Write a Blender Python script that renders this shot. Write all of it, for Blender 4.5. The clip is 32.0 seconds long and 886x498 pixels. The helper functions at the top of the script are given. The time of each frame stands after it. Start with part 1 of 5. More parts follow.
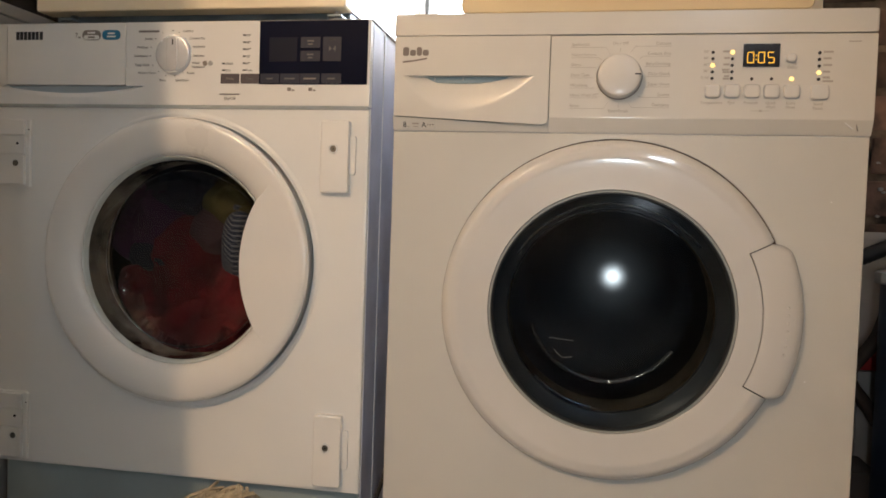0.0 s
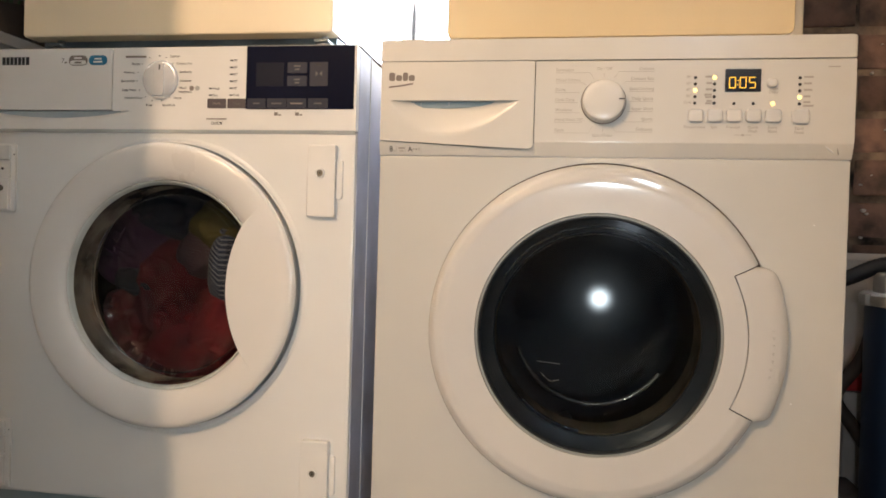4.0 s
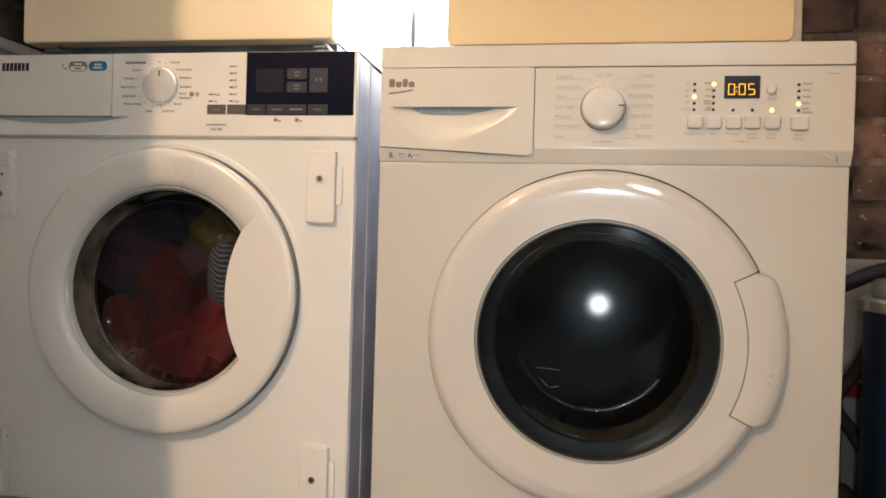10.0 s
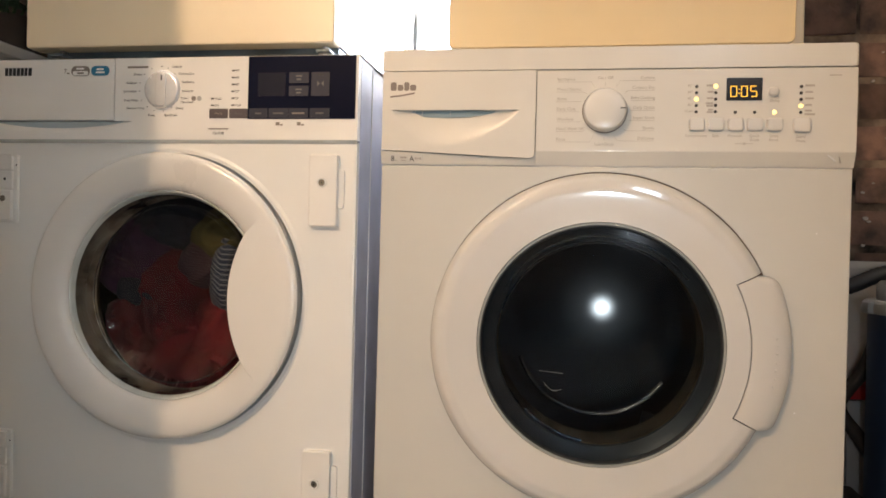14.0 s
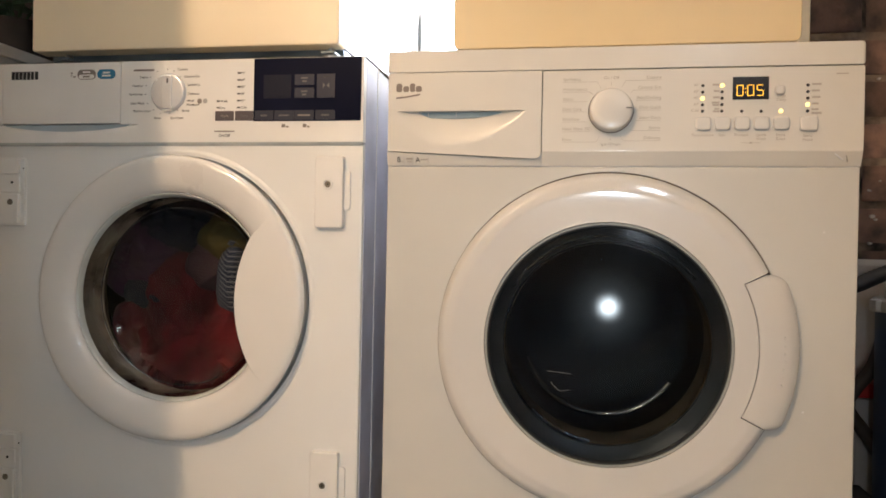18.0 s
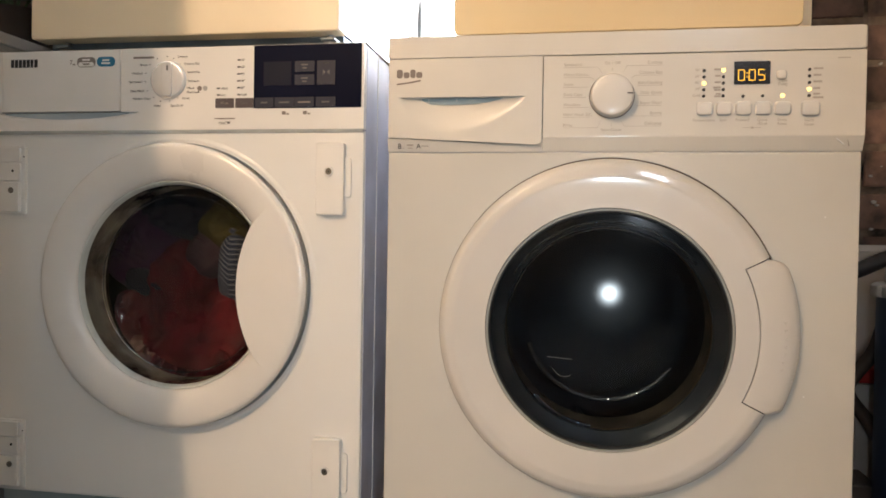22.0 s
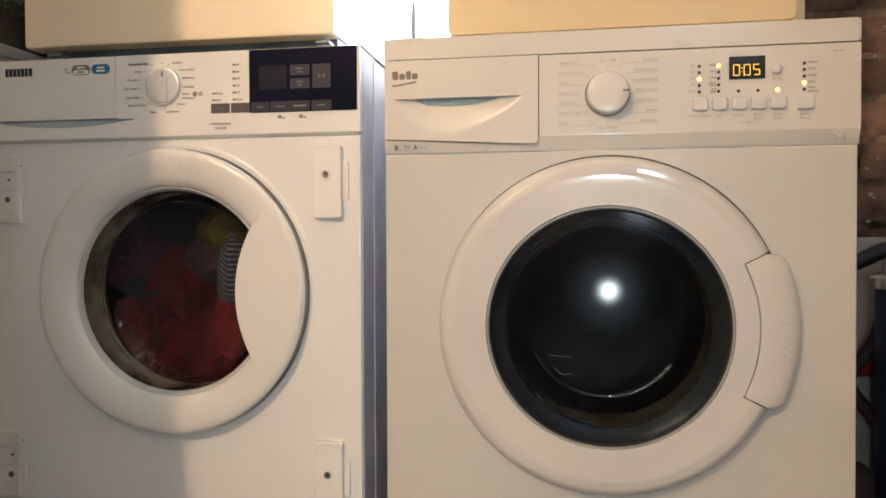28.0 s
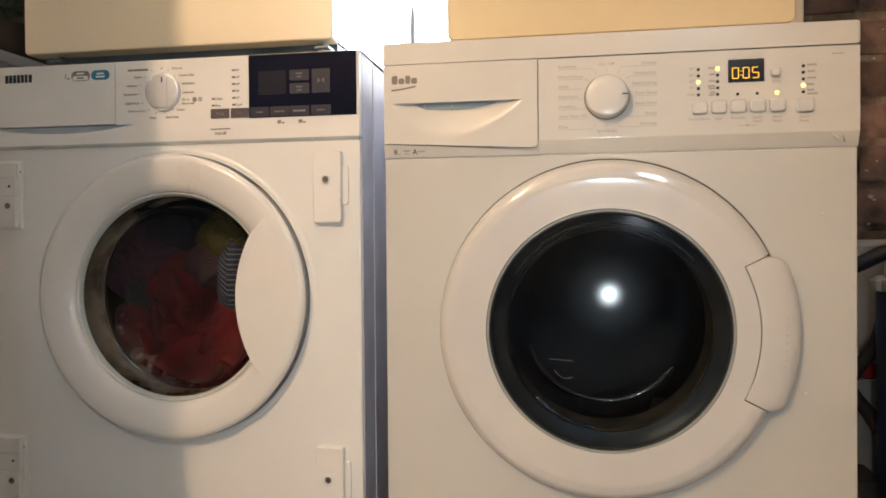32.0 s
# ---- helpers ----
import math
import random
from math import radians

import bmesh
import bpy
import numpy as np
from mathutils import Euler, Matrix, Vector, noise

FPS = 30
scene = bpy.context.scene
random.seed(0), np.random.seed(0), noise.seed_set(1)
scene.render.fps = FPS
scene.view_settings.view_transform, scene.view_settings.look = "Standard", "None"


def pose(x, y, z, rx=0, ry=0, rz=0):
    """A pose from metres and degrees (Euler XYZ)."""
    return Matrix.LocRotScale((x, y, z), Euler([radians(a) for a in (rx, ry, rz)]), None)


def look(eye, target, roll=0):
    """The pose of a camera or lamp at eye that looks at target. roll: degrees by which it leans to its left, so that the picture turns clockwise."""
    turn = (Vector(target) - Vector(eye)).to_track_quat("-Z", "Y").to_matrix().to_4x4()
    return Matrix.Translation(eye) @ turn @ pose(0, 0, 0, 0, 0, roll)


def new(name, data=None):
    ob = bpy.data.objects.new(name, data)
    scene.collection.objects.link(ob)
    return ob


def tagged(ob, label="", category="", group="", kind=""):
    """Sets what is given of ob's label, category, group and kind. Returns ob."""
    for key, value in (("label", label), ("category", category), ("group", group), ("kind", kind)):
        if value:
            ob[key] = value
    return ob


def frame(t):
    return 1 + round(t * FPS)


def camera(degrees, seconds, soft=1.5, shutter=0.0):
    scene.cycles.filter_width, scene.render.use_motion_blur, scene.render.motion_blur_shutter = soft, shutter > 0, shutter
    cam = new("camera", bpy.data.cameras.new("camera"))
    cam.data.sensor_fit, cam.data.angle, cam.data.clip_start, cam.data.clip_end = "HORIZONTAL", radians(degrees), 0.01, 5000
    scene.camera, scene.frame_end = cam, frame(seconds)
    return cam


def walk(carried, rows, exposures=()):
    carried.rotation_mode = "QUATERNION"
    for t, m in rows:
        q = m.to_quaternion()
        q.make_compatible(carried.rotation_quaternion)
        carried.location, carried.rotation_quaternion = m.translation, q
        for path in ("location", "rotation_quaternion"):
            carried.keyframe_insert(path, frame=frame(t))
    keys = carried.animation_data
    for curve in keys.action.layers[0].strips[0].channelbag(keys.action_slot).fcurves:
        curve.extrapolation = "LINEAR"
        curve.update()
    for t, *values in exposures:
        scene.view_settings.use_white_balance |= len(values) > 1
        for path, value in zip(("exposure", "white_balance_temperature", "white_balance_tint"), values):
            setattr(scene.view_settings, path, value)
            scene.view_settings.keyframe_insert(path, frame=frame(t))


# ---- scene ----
# ---- camera ----
cam = camera(60.0, 32.0, soft=1.7)
PATH = [
    (0, (-0.0431, -1.0139, 0.5829), (-0.2192, -0.0304, 0.5418), 1.90),
    (0.5, (-0.0424, -1.0149, 0.5837), (-0.2148, -0.0305, 0.5488), 1.71),
    (1, (-0.0420, -1.0145, 0.5851), (-0.2102, -0.0291, 0.5597), 1.73),
    (1.5, (-0.0419, -1.0154, 0.5869), (-0.2065, -0.0293, 0.5653), 1.70),
    (2, (-0.0406, -1.0148, 0.5880), (-0.2045, -0.0286, 0.5676), 1.68),
    (2.5, (-0.0399, -1.0140, 0.5895), (-0.2044, -0.0279, 0.5692), 1.59),
    (3, (-0.0423, -1.0148, 0.5873), (-0.2043, -0.0282, 0.5705), 1.60),
    (3.5, (-0.0395, -1.0145, 0.5876), (-0.2031, -0.0281, 0.5729), 1.67),
    (5.5, (-0.0399, -1.0147, 0.5897), (-0.2017, -0.0280, 0.5751), 1.57),
    (6, (-0.0399, -1.0147, 0.5897), (-0.2017, -0.0280, 0.5751), 1.57),
    (6.5, (-0.0402, -1.0148, 0.5909), (-0.2018, -0.0280, 0.5765), 1.60),
    (7, (-0.0395, -1.0148, 0.5924), (-0.2017, -0.0281, 0.5781), 1.61),
    (7.5, (-0.0389, -1.0144, 0.5903), (-0.2017, -0.0278, 0.5790), 1.65),
    (8, (-0.0389, -1.0148, 0.5911), (-0.2018, -0.0282, 0.5796), 1.58),
    (8.5, (-0.0401, -1.0149, 0.5875), (-0.2021, -0.0282, 0.5781), 1.61),
    (9, (-0.0399, -1.0148, 0.5885), (-0.2019, -0.0281, 0.5779), 1.65),
    (9.5, (-0.0404, -1.0154, 0.5919), (-0.2024, -0.0287, 0.5800), 1.63),
    (10, (-0.0412, -1.0153, 0.5912), (-0.2027, -0.0285, 0.5816), 1.66),
    (10.5, (-0.0407, -1.0150, 0.5908), (-0.2027, -0.0283, 0.5831), 1.66),
    (11, (-0.0399, -1.0145, 0.5926), (-0.2030, -0.0280, 0.5834), 1.62),
    (11.5, (-0.0395, -1.0145, 0.5919), (-0.2031, -0.0280, 0.5833), 1.59),
    (12, (-0.0398, -1.0146, 0.5929), (-0.2032, -0.0281, 0.5847), 1.60),
    (12.5, (-0.0392, -1.0148, 0.5921), (-0.2031, -0.0283, 0.5858), 1.63),
    (13, (-0.0415, -1.0149, 0.5909), (-0.2041, -0.0282, 0.5861), 1.63),
    (13.5, (-0.0391, -1.0143, 0.5937), (-0.2042, -0.0280, 0.5863), 1.55),
    (14, (-0.0399, -1.0137, 0.5900), (-0.2057, -0.0276, 0.5857), 1.50),
    (14.5, (-0.0411, -1.0143, 0.5910), (-0.2076, -0.0282, 0.5853), 1.41),
    (16.5, (-0.0413, -1.0144, 0.5913), (-0.2113, -0.0290, 0.5867), 1.19),
    (17, (-0.0431, -1.0142, 0.5913), (-0.2133, -0.0288, 0.5863), 1.14),
    (17.5, (-0.0423, -1.0144, 0.5921), (-0.2135, -0.0292, 0.5865), 1.14),
    (18, (-0.0436, -1.0149, 0.5917), (-0.2143, -0.0295, 0.5868), 1.15),
    (18.5, (-0.0418, -1.0143, 0.5911), (-0.2134, -0.0292, 0.5870), 1.18),
    (19, (-0.0437, -1.0154, 0.5906), (-0.2133, -0.0300, 0.5857), 1.16),
    (19.5, (-0.0438, -1.0146, 0.5914), (-0.2141, -0.0293, 0.5835), 1.09),
    (20, (-0.0427, -1.0143, 0.5892), (-0.2142, -0.0292, 0.5808), 1.07),
    (20.5, (-0.0446, -1.0150, 0.5890), (-0.2150, -0.0296, 0.5800), 1.10),
    (21, (-0.0444, -1.0155, 0.5892), (-0.2149, -0.0302, 0.5776), 1.05),
    (21.5, (-0.0434, -1.0156, 0.5884), (-0.2154, -0.0306, 0.5736), 1.03),
    (22, (-0.0439, -1.0155, 0.5878), (-0.2153, -0.0304, 0.5690), 0.95),
    (22.5, (-0.0448, -1.0162, 0.5884), (-0.2146, -0.0309, 0.5669), 0.80),
    (23, (-0.0451, -1.0157, 0.5877), (-0.2155, -0.0306, 0.5645), 0.63),
    (23.5, (-0.0449, -1.0155, 0.5885), (-0.2155, -0.0305, 0.5630), 0.59),
    (24, (-0.0451, -1.0156, 0.5881), (-0.2159, -0.0306, 0.5614), 0.72),
    (24.5, (-0.0442, -1.0151, 0.5875), (-0.2152, -0.0302, 0.5608), 1.03),
    (25, (-0.0467, -1.0163, 0.5904), (-0.2160, -0.0310, 0.5644), 1.09),
    (25.5, (-0.0470, -1.0158, 0.5876), (-0.2169, -0.0306, 0.5663), 0.80),
    (27.5, (-0.0469, -1.0163, 0.5866), (-0.2144, -0.0306, 0.5685), -0.15),
    (28, (-0.0459, -1.0158, 0.5875), (-0.2140, -0.0302, 0.5700), -0.21),
    (28.5, (-0.0470, -1.0164, 0.5871), (-0.2147, -0.0307, 0.5705), -0.28),
    (29, (-0.0469, -1.0157, 0.5869), (-0.2150, -0.0301, 0.5709), -0.29),
    (29.5, (-0.0453, -1.0154, 0.5865), (-0.2141, -0.0298, 0.5723), -0.28),
    (30, (-0.0452, -1.0154, 0.5866), (-0.2132, -0.0297, 0.5731), -0.29),
    (30.5, (-0.0451, -1.0154, 0.5875), (-0.2130, -0.0297, 0.5744), -0.35),
    (31, (-0.0453, -1.0152, 0.5882), (-0.2135, -0.0295, 0.5746), -0.41),
    (31.5, (-0.0464, -1.0154, 0.5874), (-0.2143, -0.0297, 0.5743), -0.45),
    (32, (-0.0457, -1.0154, 0.5870), (-0.2141, -0.0297, 0.5754), -0.46),
]
walk(cam, [(t, look(eye, target, roll)) for t, eye, target, roll in PATH], [(0, -0.46), (0.8, -0.07), (1.2, -0.05), (14, -0.05), (19, -0.09), (32, -0.09)])

# ---- world and lights ----
world = bpy.data.worlds.new("world")
scene.world = world
world.use_nodes = True
wn = world.node_tree.nodes
sky = wn.new("ShaderNodeTexSky")
sky.sky_type, sky.sun_disc = "NISHITA", False
sky.sun_elevation, sky.sun_rotation = radians(35), radians(160)
world.node_tree.links.new(sky.outputs[0], wn["Background"].inputs[0])
wn["Background"].inputs[1].default_value = 0.08


def lamp(name, kind, power, colour, m, size=0.1, size_y=None):
    data = bpy.data.lights.new(name, kind)
    data.energy, data.color = power, colour
    if kind == "AREA":
        data.shape = "RECTANGLE"
        data.size, data.size_y = size, size_y or size
    else:
        data.shadow_soft_size = size
    ob = new(name, data)
    ob.matrix_world = m
    return ob


lamp("far_window_daylight", "AREA", 4.0, (0.74, 0.87, 1.0), look((0.5, -2.36, 1.6), (0.5, 0.0, 1.0)), 0.24, 0.12)
# daylight in the window behind the machines and in the far window, the warm ceiling bulb, the white torch beside the lens
lamp("window_daylight", "AREA", 50, (0.80, 0.88, 1.0), look((0.0, 0.70, 1.45), (0.0, -1.0, 1.2)), 0.80, 0.9)
lamp("ceiling_bulb", "POINT", 107, (1.0, 0.68, 0.405), pose(-1.00, -2.00, 1.90), 0.075)
torch = lamp("torch", "SPOT", 10.9, (0.80, 0.925, 1.0), look((0.045, -1.03, 0.562), (-0.25, 0.0, 0.50)), 0.0145)
torch.data.spot_size, torch.data.spot_blend = radians(86), 1.0


# ---- materials ----
def material(name, colour, rough=0.5, metal=0.0, vary=0.06, scale=8.0, bump=0.0, bump_scale=200.0, coat=0.0, spec=0.5, tint=None, coat_rough=0.06):
    """A principled surface with a broad and a fine variation of its colour and gloss."""
    mat = bpy.data.materials.new(name)
    mat.use_nodes = True
    n, link = mat.node_tree.nodes, mat.node_tree.links.new
    b = n["Principled BSDF"]
    geo = n.new("ShaderNodeNewGeometry")
    broad, fine = n.new("ShaderNodeTexNoise"), n.new("ShaderNodeTexNoise")
    broad.inputs["Scale"].default_value, broad.inputs["Detail"].default_value = scale, 5
    fine.inputs["Scale"].default_value, fine.inputs["Detail"].default_value = bump_scale, 3
    link(geo.outputs["Position"], broad.inputs["Vector"])
    link(geo.outputs["Position"], fine.inputs["Vector"])
    mix = n.new("ShaderNodeMix")
    mix.data_type = "RGBA"
    dark = tint or [c * (1 - vary * 2) for c in colour]
    mix.inputs[6].default_value = (*dark, 1)
    mix.inputs[7].default_value = (*colour, 1)
    ramp = n.new("ShaderNodeMapRange")
    ramp.inputs[1].default_value, ramp.inputs[2].default_value = 0.30, 0.62
    link(broad.outputs[0], ramp.inputs[0])
    link(ramp.outputs[0], mix.inputs[0])
    link(mix.outputs[2], b.inputs["Base Color"])
    gloss = n.new("ShaderNodeMapRange")
    gloss.inputs[3].default_value, gloss.inputs[4].default_value = max(rough - 0.02, 0.02), rough + 0.03
    link(broad.outputs[0], gloss.inputs[0])
    link(gloss.outputs[0], b.inputs["Roughness"])
    b.inputs["Metallic"].default_value = metal
    b.inputs["Coat Weight"].default_value = coat
    b.inputs["Coat Roughness"].default_value = coat_rough
    b.inputs["Specular IOR Level"].default_value = spec
    if bump:
        bm_ = n.new("ShaderNodeBump")
        bm_.inputs["Strength"].default_value, bm_.inputs["Distance"].default_value = 0.5, bump
        link(fine.outputs[0], bm_.inputs["Height"])
        link(bm_.outputs[0], b.inputs["Normal"])
    return mat


def glowing(name, colour, strength):
    mat = bpy.data.materials.new(name)
    mat.use_nodes = True
    b = mat.node_tree.nodes["Principled BSDF"]
    b.inputs["Base Color"].default_value = (*colour, 1)
    b.inputs["Emission Color"].default_value = (*colour, 1)
    b.inputs["Emission Strength"].default_value = strength
    return mat


def pane_glass(name, tint, ior=1.5, rough=0.02, graze=0.5, haze=0.0, haze_rough=0.30, wave=0.0):
    """A thin pane: it lets light straight through, tinted, and mirrors by its angle."""
    mat = bpy.data.materials.new(name)
    mat.use_nodes = True
    n, link = mat.node_tree.nodes, mat.node_tree.links.new
    n.remove(n["Principled BSDF"])
    clear, gloss, mix, lay, power, amount = (n.new("ShaderNode" + k) for k in ("BsdfTransparent", "BsdfGlossy", "MixShader", "LayerWeight", "Math", "Math"))
    clear.inputs[0].default_value = (*tint, 1)
    gloss.distribution = "BECKMANN"
    gloss.inputs["Roughness"].default_value = rough
    lay.inputs[0].default_value = 0.5
    power.operation, amount.operation = "POWER", "MULTIPLY_ADD"
    power.inputs[1].default_value = 4.0
    amount.inputs[1].default_value, amount.inputs[2].default_value = graze, ((ior - 1) / (ior + 1)) ** 2
    link(lay.outputs["Facing"], power.inputs[0])
    link(power.outputs[0], amount.inputs[0])
    link(amount.outputs[0], mix.inputs[0])
    link(clear.outputs[0], mix.inputs[1])
    if wave:
        place, swell, bump = (n.new("ShaderNode" + k) for k in ("TexCoord", "TexNoise", "Bump"))
        swell.inputs["Scale"].default_value, swell.inputs["Detail"].default_value = 24.0, 1.0
        bump.inputs["Strength"].default_value, bump.inputs["Distance"].default_value = 0.6, wave
        link(place.outputs["Object"], swell.inputs[0])
        link(swell.outputs["Fac"], bump.inputs["Height"])
        link(bump.outputs[0], gloss.inputs["Normal"])
    if haze:
        broad, both = n.new("ShaderNodeBsdfGlossy"), n.new("ShaderNodeMixShader")
        broad.distribution = "BECKMANN"
        broad.inputs["Roughness"].default_value = haze_rough
        both.inputs[0].default_value = haze
        link(gloss.outputs[0], both.inputs[1])
        link(broad.outputs[0], both.inputs[2])
        link(both.outputs[0], mix.inputs[2])
    else:
        link(gloss.outputs[0], mix.inputs[2])
    link(mix.outputs[0], n["Material Output"].inputs[0])
    return mat


def striped(name, light, dark, scale, turn, crease=None):
    """Cotton with thin stripes; at x = crease they bend, as over a fold."""
    mat = material(name, light, 0.85, bump=0.0006, bump_scale=900)
    n, link = mat.node_tree.nodes, mat.node_tree.links.new
    tex, map_, wave, mix = (n.new("ShaderNode" + k) for k in ("NewGeometry", "Mapping", "TexWave", "Mix"))
    map_.inputs["Rotation"].default_value = turn
    wave.inputs["Scale"].default_value, wave.inputs["Distortion"].default_value = scale, 3.2
    wave.inputs["Detail Scale"].default_value = 0.6
    mix.data_type = "RGBA"
    mix.inputs[6].default_value, mix.inputs[7].default_value = (*dark, 1), (*light, 1)
    sharp = n.new("ShaderNodeMapRange")
    sharp.inputs[1].default_value, sharp.inputs[2].default_value = 0.76, 0.90
    link(tex.outputs["Position"], map_.inputs[0])
    if crease is None:
        link(map_.outputs[0], wave.inputs[0])
    else:
        parts, join = n.new("ShaderNodeSeparateXYZ"), n.new("ShaderNodeCombineXYZ")
        off, cut, bend = (n.new("ShaderNodeMath") for k in range(3))
        off.operation, cut.operation, bend.operation = "SUBTRACT", "MINIMUM", "MULTIPLY_ADD"
        off.inputs[1].default_value, cut.inputs[1].default_value, bend.inputs[1].default_value = crease, 0.0, 0.85
        link(tex.outputs["Position"], parts.inputs[0])
        link(parts.outputs[0], off.inputs[0])
        link(off.outputs[0], cut.inputs[0])
        link(cut.outputs[0], bend.inputs[0])
        link(parts.outputs[2], bend.inputs[2])
        link(bend.outputs[0], join.inputs[0])
        link(join.outputs[0], wave.inputs[0])
        wave.inputs["Distortion"].default_value = 1.2
    link(wave.outputs["Fac"], sharp.inputs[0])
    link(sharp.outputs[0], mix.inputs[0])
    link(mix.outputs[2], n["Principled BSDF"].inputs["Base Color"])
    return mat


ENAMEL = material("white_enamel", (0.575, 0.565, 0.535), 0.30, vary=0.02, scale=5, bump=0.00012, bump_scale=420, coat=0.25)
PANEL = material("white_panel_plastic", (0.66, 0.635, 0.59), 0.36, vary=0.02, scale=12, bump=0.0001, bump_scale=900, coat=0.6, coat_rough=0.13)
KNOBW = material("satin_white_knob", (0.66, 0.64, 0.61), 0.30, vary=0.02, scale=20, coat=0.2, coat_rough=0.15)
RINGW = material("glossy_white_plastic", (0.605, 0.585, 0.56), 0.30, vary=0.02, scale=6, spec=0.25, coat=1.0, coat_rough=0.075)
GREYW = material("pale_grey_plastic", (0.60, 0.59, 0.58), 0.4, vary=0.03)
ENAMEL_Z = material("cool_white_enamel", (0.82, 0.82, 0.81), 0.34, vary=0.02, scale=5, bump=0.00012, bump_scale=420, coat=0.15)
PANEL_Z = material("matt_white_plastic", (0.82, 0.81, 0.79), 0.40, vary=0.02, scale=14, bump=0.0001, bump_scale=1200)
RING_Z = material("satin_white_plastic", (0.80, 0.78, 0.755), 0.28, vary=0.02, scale=6, coat=0.9, coat_rough=0.05)
# the window's blue daylight on the sides is put into this colour
STEEL = material("steel_side_daylight_tint", (0.50, 0.52, 0.65), 0.45, 0.10, vary=0.10, scale=14, bump=0.0002, bump_scale=60)
CREAM = material("aged_cream_enamel", (0.90, 0.765, 0.545), 0.45, vary=0.015, scale=4, bump=0.0001, bump_scale=300, spec=1.0)
CREAM_DOOR = material("aged_cream_door", (0.68, 0.545, 0.33), 0.40, vary=0.03, scale=5, bump=0.0002, bump_scale=300)
PLINTH = material("blue_grey_plinth_board", (0.36, 0.43, 0.45), 0.55, vary=0.08, scale=8)
UNDER = material("blue_grey_sheet_metal", (0.22, 0.28, 0.33), 0.38, 0.4, vary=0.25, scale=9)
BLACKGLASS = material("black_display_glass", (0.007, 0.009, 0.024), 0.25, vary=0.1, spec=0.05)
DIMKEY = material("grey_touch_key", (0.040, 0.043, 0.064), 0.35, vary=0.05, spec=0.2)
MAUVEKEY = material("mauve_grey_key", (0.085, 0.070, 0.080), 0.4, vary=0.05)
INK = material("black_ink", (0.02, 0.02, 0.025), 0.5)
GREYINK = material("grey_ink", (0.24, 0.21, 0.19), 0.5)
FAINTINK = material("faint_taupe_ink", (0.42, 0.38, 0.34), 0.5)
PALEINK = material("pale_ink", (0.42, 0.42, 0.42), 0.5)
KEYINK = material("dim_key_print", (0.12, 0.115, 0.12), 0.5)
BROWNINK = material("taupe_ink", (0.20, 0.165, 0.15), 0.45)
BLUEINK = material("teal_blue_ink", (0.02, 0.20, 0.36), 0.4)
SILVER = material("silver_knob_plastic", (0.84, 0.87, 0.92), 0.26, 0.50, vary=0.05, scale=40, coat=0.3)
DRUMSTEEL = material("brushed_drum_steel", (0.40, 0.37, 0.34), 0.24, 1.0, vary=0.2, scale=18, bump=0.0006, bump_scale=90)
# drum steel again, with the darkness behind the porthole put into its colour
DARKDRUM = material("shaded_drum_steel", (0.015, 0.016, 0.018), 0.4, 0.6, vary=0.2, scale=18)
RUBBER = material("grey_rubber_gasket", (0.13, 0.13, 0.125), 0.42, vary=0.15, scale=22, bump=0.0005, bump_scale=120)
DARKRIM = material("dark_charcoal_rim", (0.022, 0.024, 0.026), 0.45, vary=0.1, spec=0.35)
HOLE = material("black_recess", (0.008, 0.008, 0.008), 0.8)
BRASS = material("dull_screw_metal", (0.25, 0.23, 0.20), 0.4, 0.9, vary=0.2, scale=90)
GLASS_CLEAR = pane_glass("clear_door_glass", (0.94, 0.94, 0.93), 1.36, 0.02, 0.34, wave=0.0030)
GLASS_SMOKE = pane_glass("smoked_door_glass", (0.40, 0.46, 0.52), 1.40, 0.145, 0.30, 0.20, 0.27)
CHARFRAME = material("charcoal_frame", (0.055, 0.060, 0.062), 0.30, vary=0.35, scale=14)
GLASS_BOWL = pane_glass("bowl_glass", (0.80, 0.82, 0.84), 1.45, 0.012, 0.8)
BROWNRUBBER = material("brownish_grey_rubber", (0.30, 0.21, 0.125), 0.18, vary=0.75, scale=13, coat=0.5)
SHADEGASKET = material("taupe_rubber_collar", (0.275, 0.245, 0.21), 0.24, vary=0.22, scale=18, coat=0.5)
PALETRIM = material("pale_polished_edge", (0.70, 0.74, 0.72), 0.14, 0.1, vary=0.1, scale=20, coat=0.6)
COLLARSTEEL = material("glossy_steel_collar", (0.56, 0.50, 0.40), 0.15, 0.55, vary=0.45, scale=24, bump=0.004, bump_scale=30)
GREENGREY = material("grey_green_seal", (0.30, 0.31, 0.29), 0.45, vary=0.08, scale=20)
# shade in the gap round the door, put into the door back's colour
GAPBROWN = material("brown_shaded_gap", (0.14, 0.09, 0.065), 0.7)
# whitish plastic whose shadow in the door gap is painted as blue-grey
BLUEGREY = material("blue_grey_gap_shade", (0.46, 0.48, 0.49), 0.4)
# lavender reflection painted into the side, darkened against the strong window light
SIDEGLOSS = material("glossy_side_painted_lavender", (0.42, 0.41, 0.47), 0.16, vary=0.10, scale=6, coat=0.6)
LIPGLASS = material("dark_lip_of_glass", (0.40, 0.43, 0.46), 0.05, 0.9, vary=0.3, scale=40, bump=0.012, bump_scale=48)
WINDOWGLASS = pane_glass("window_glass", (0.95, 0.97, 1.0), 1.45, 0.01)
AMBER = glowing("amber_segments", (1.0, 0.53, 0.045), 1.25)
LEDLIT = glowing("lit_amber_led", (1.0, 0.66, 0.20), 2.7)
LEDOFF = material("unlit_led", (0.03, 0.022, 0.018), 0.3)
DISPLAY = material("dark_display_window", (0.016, 0.010, 0.008), 0.2)
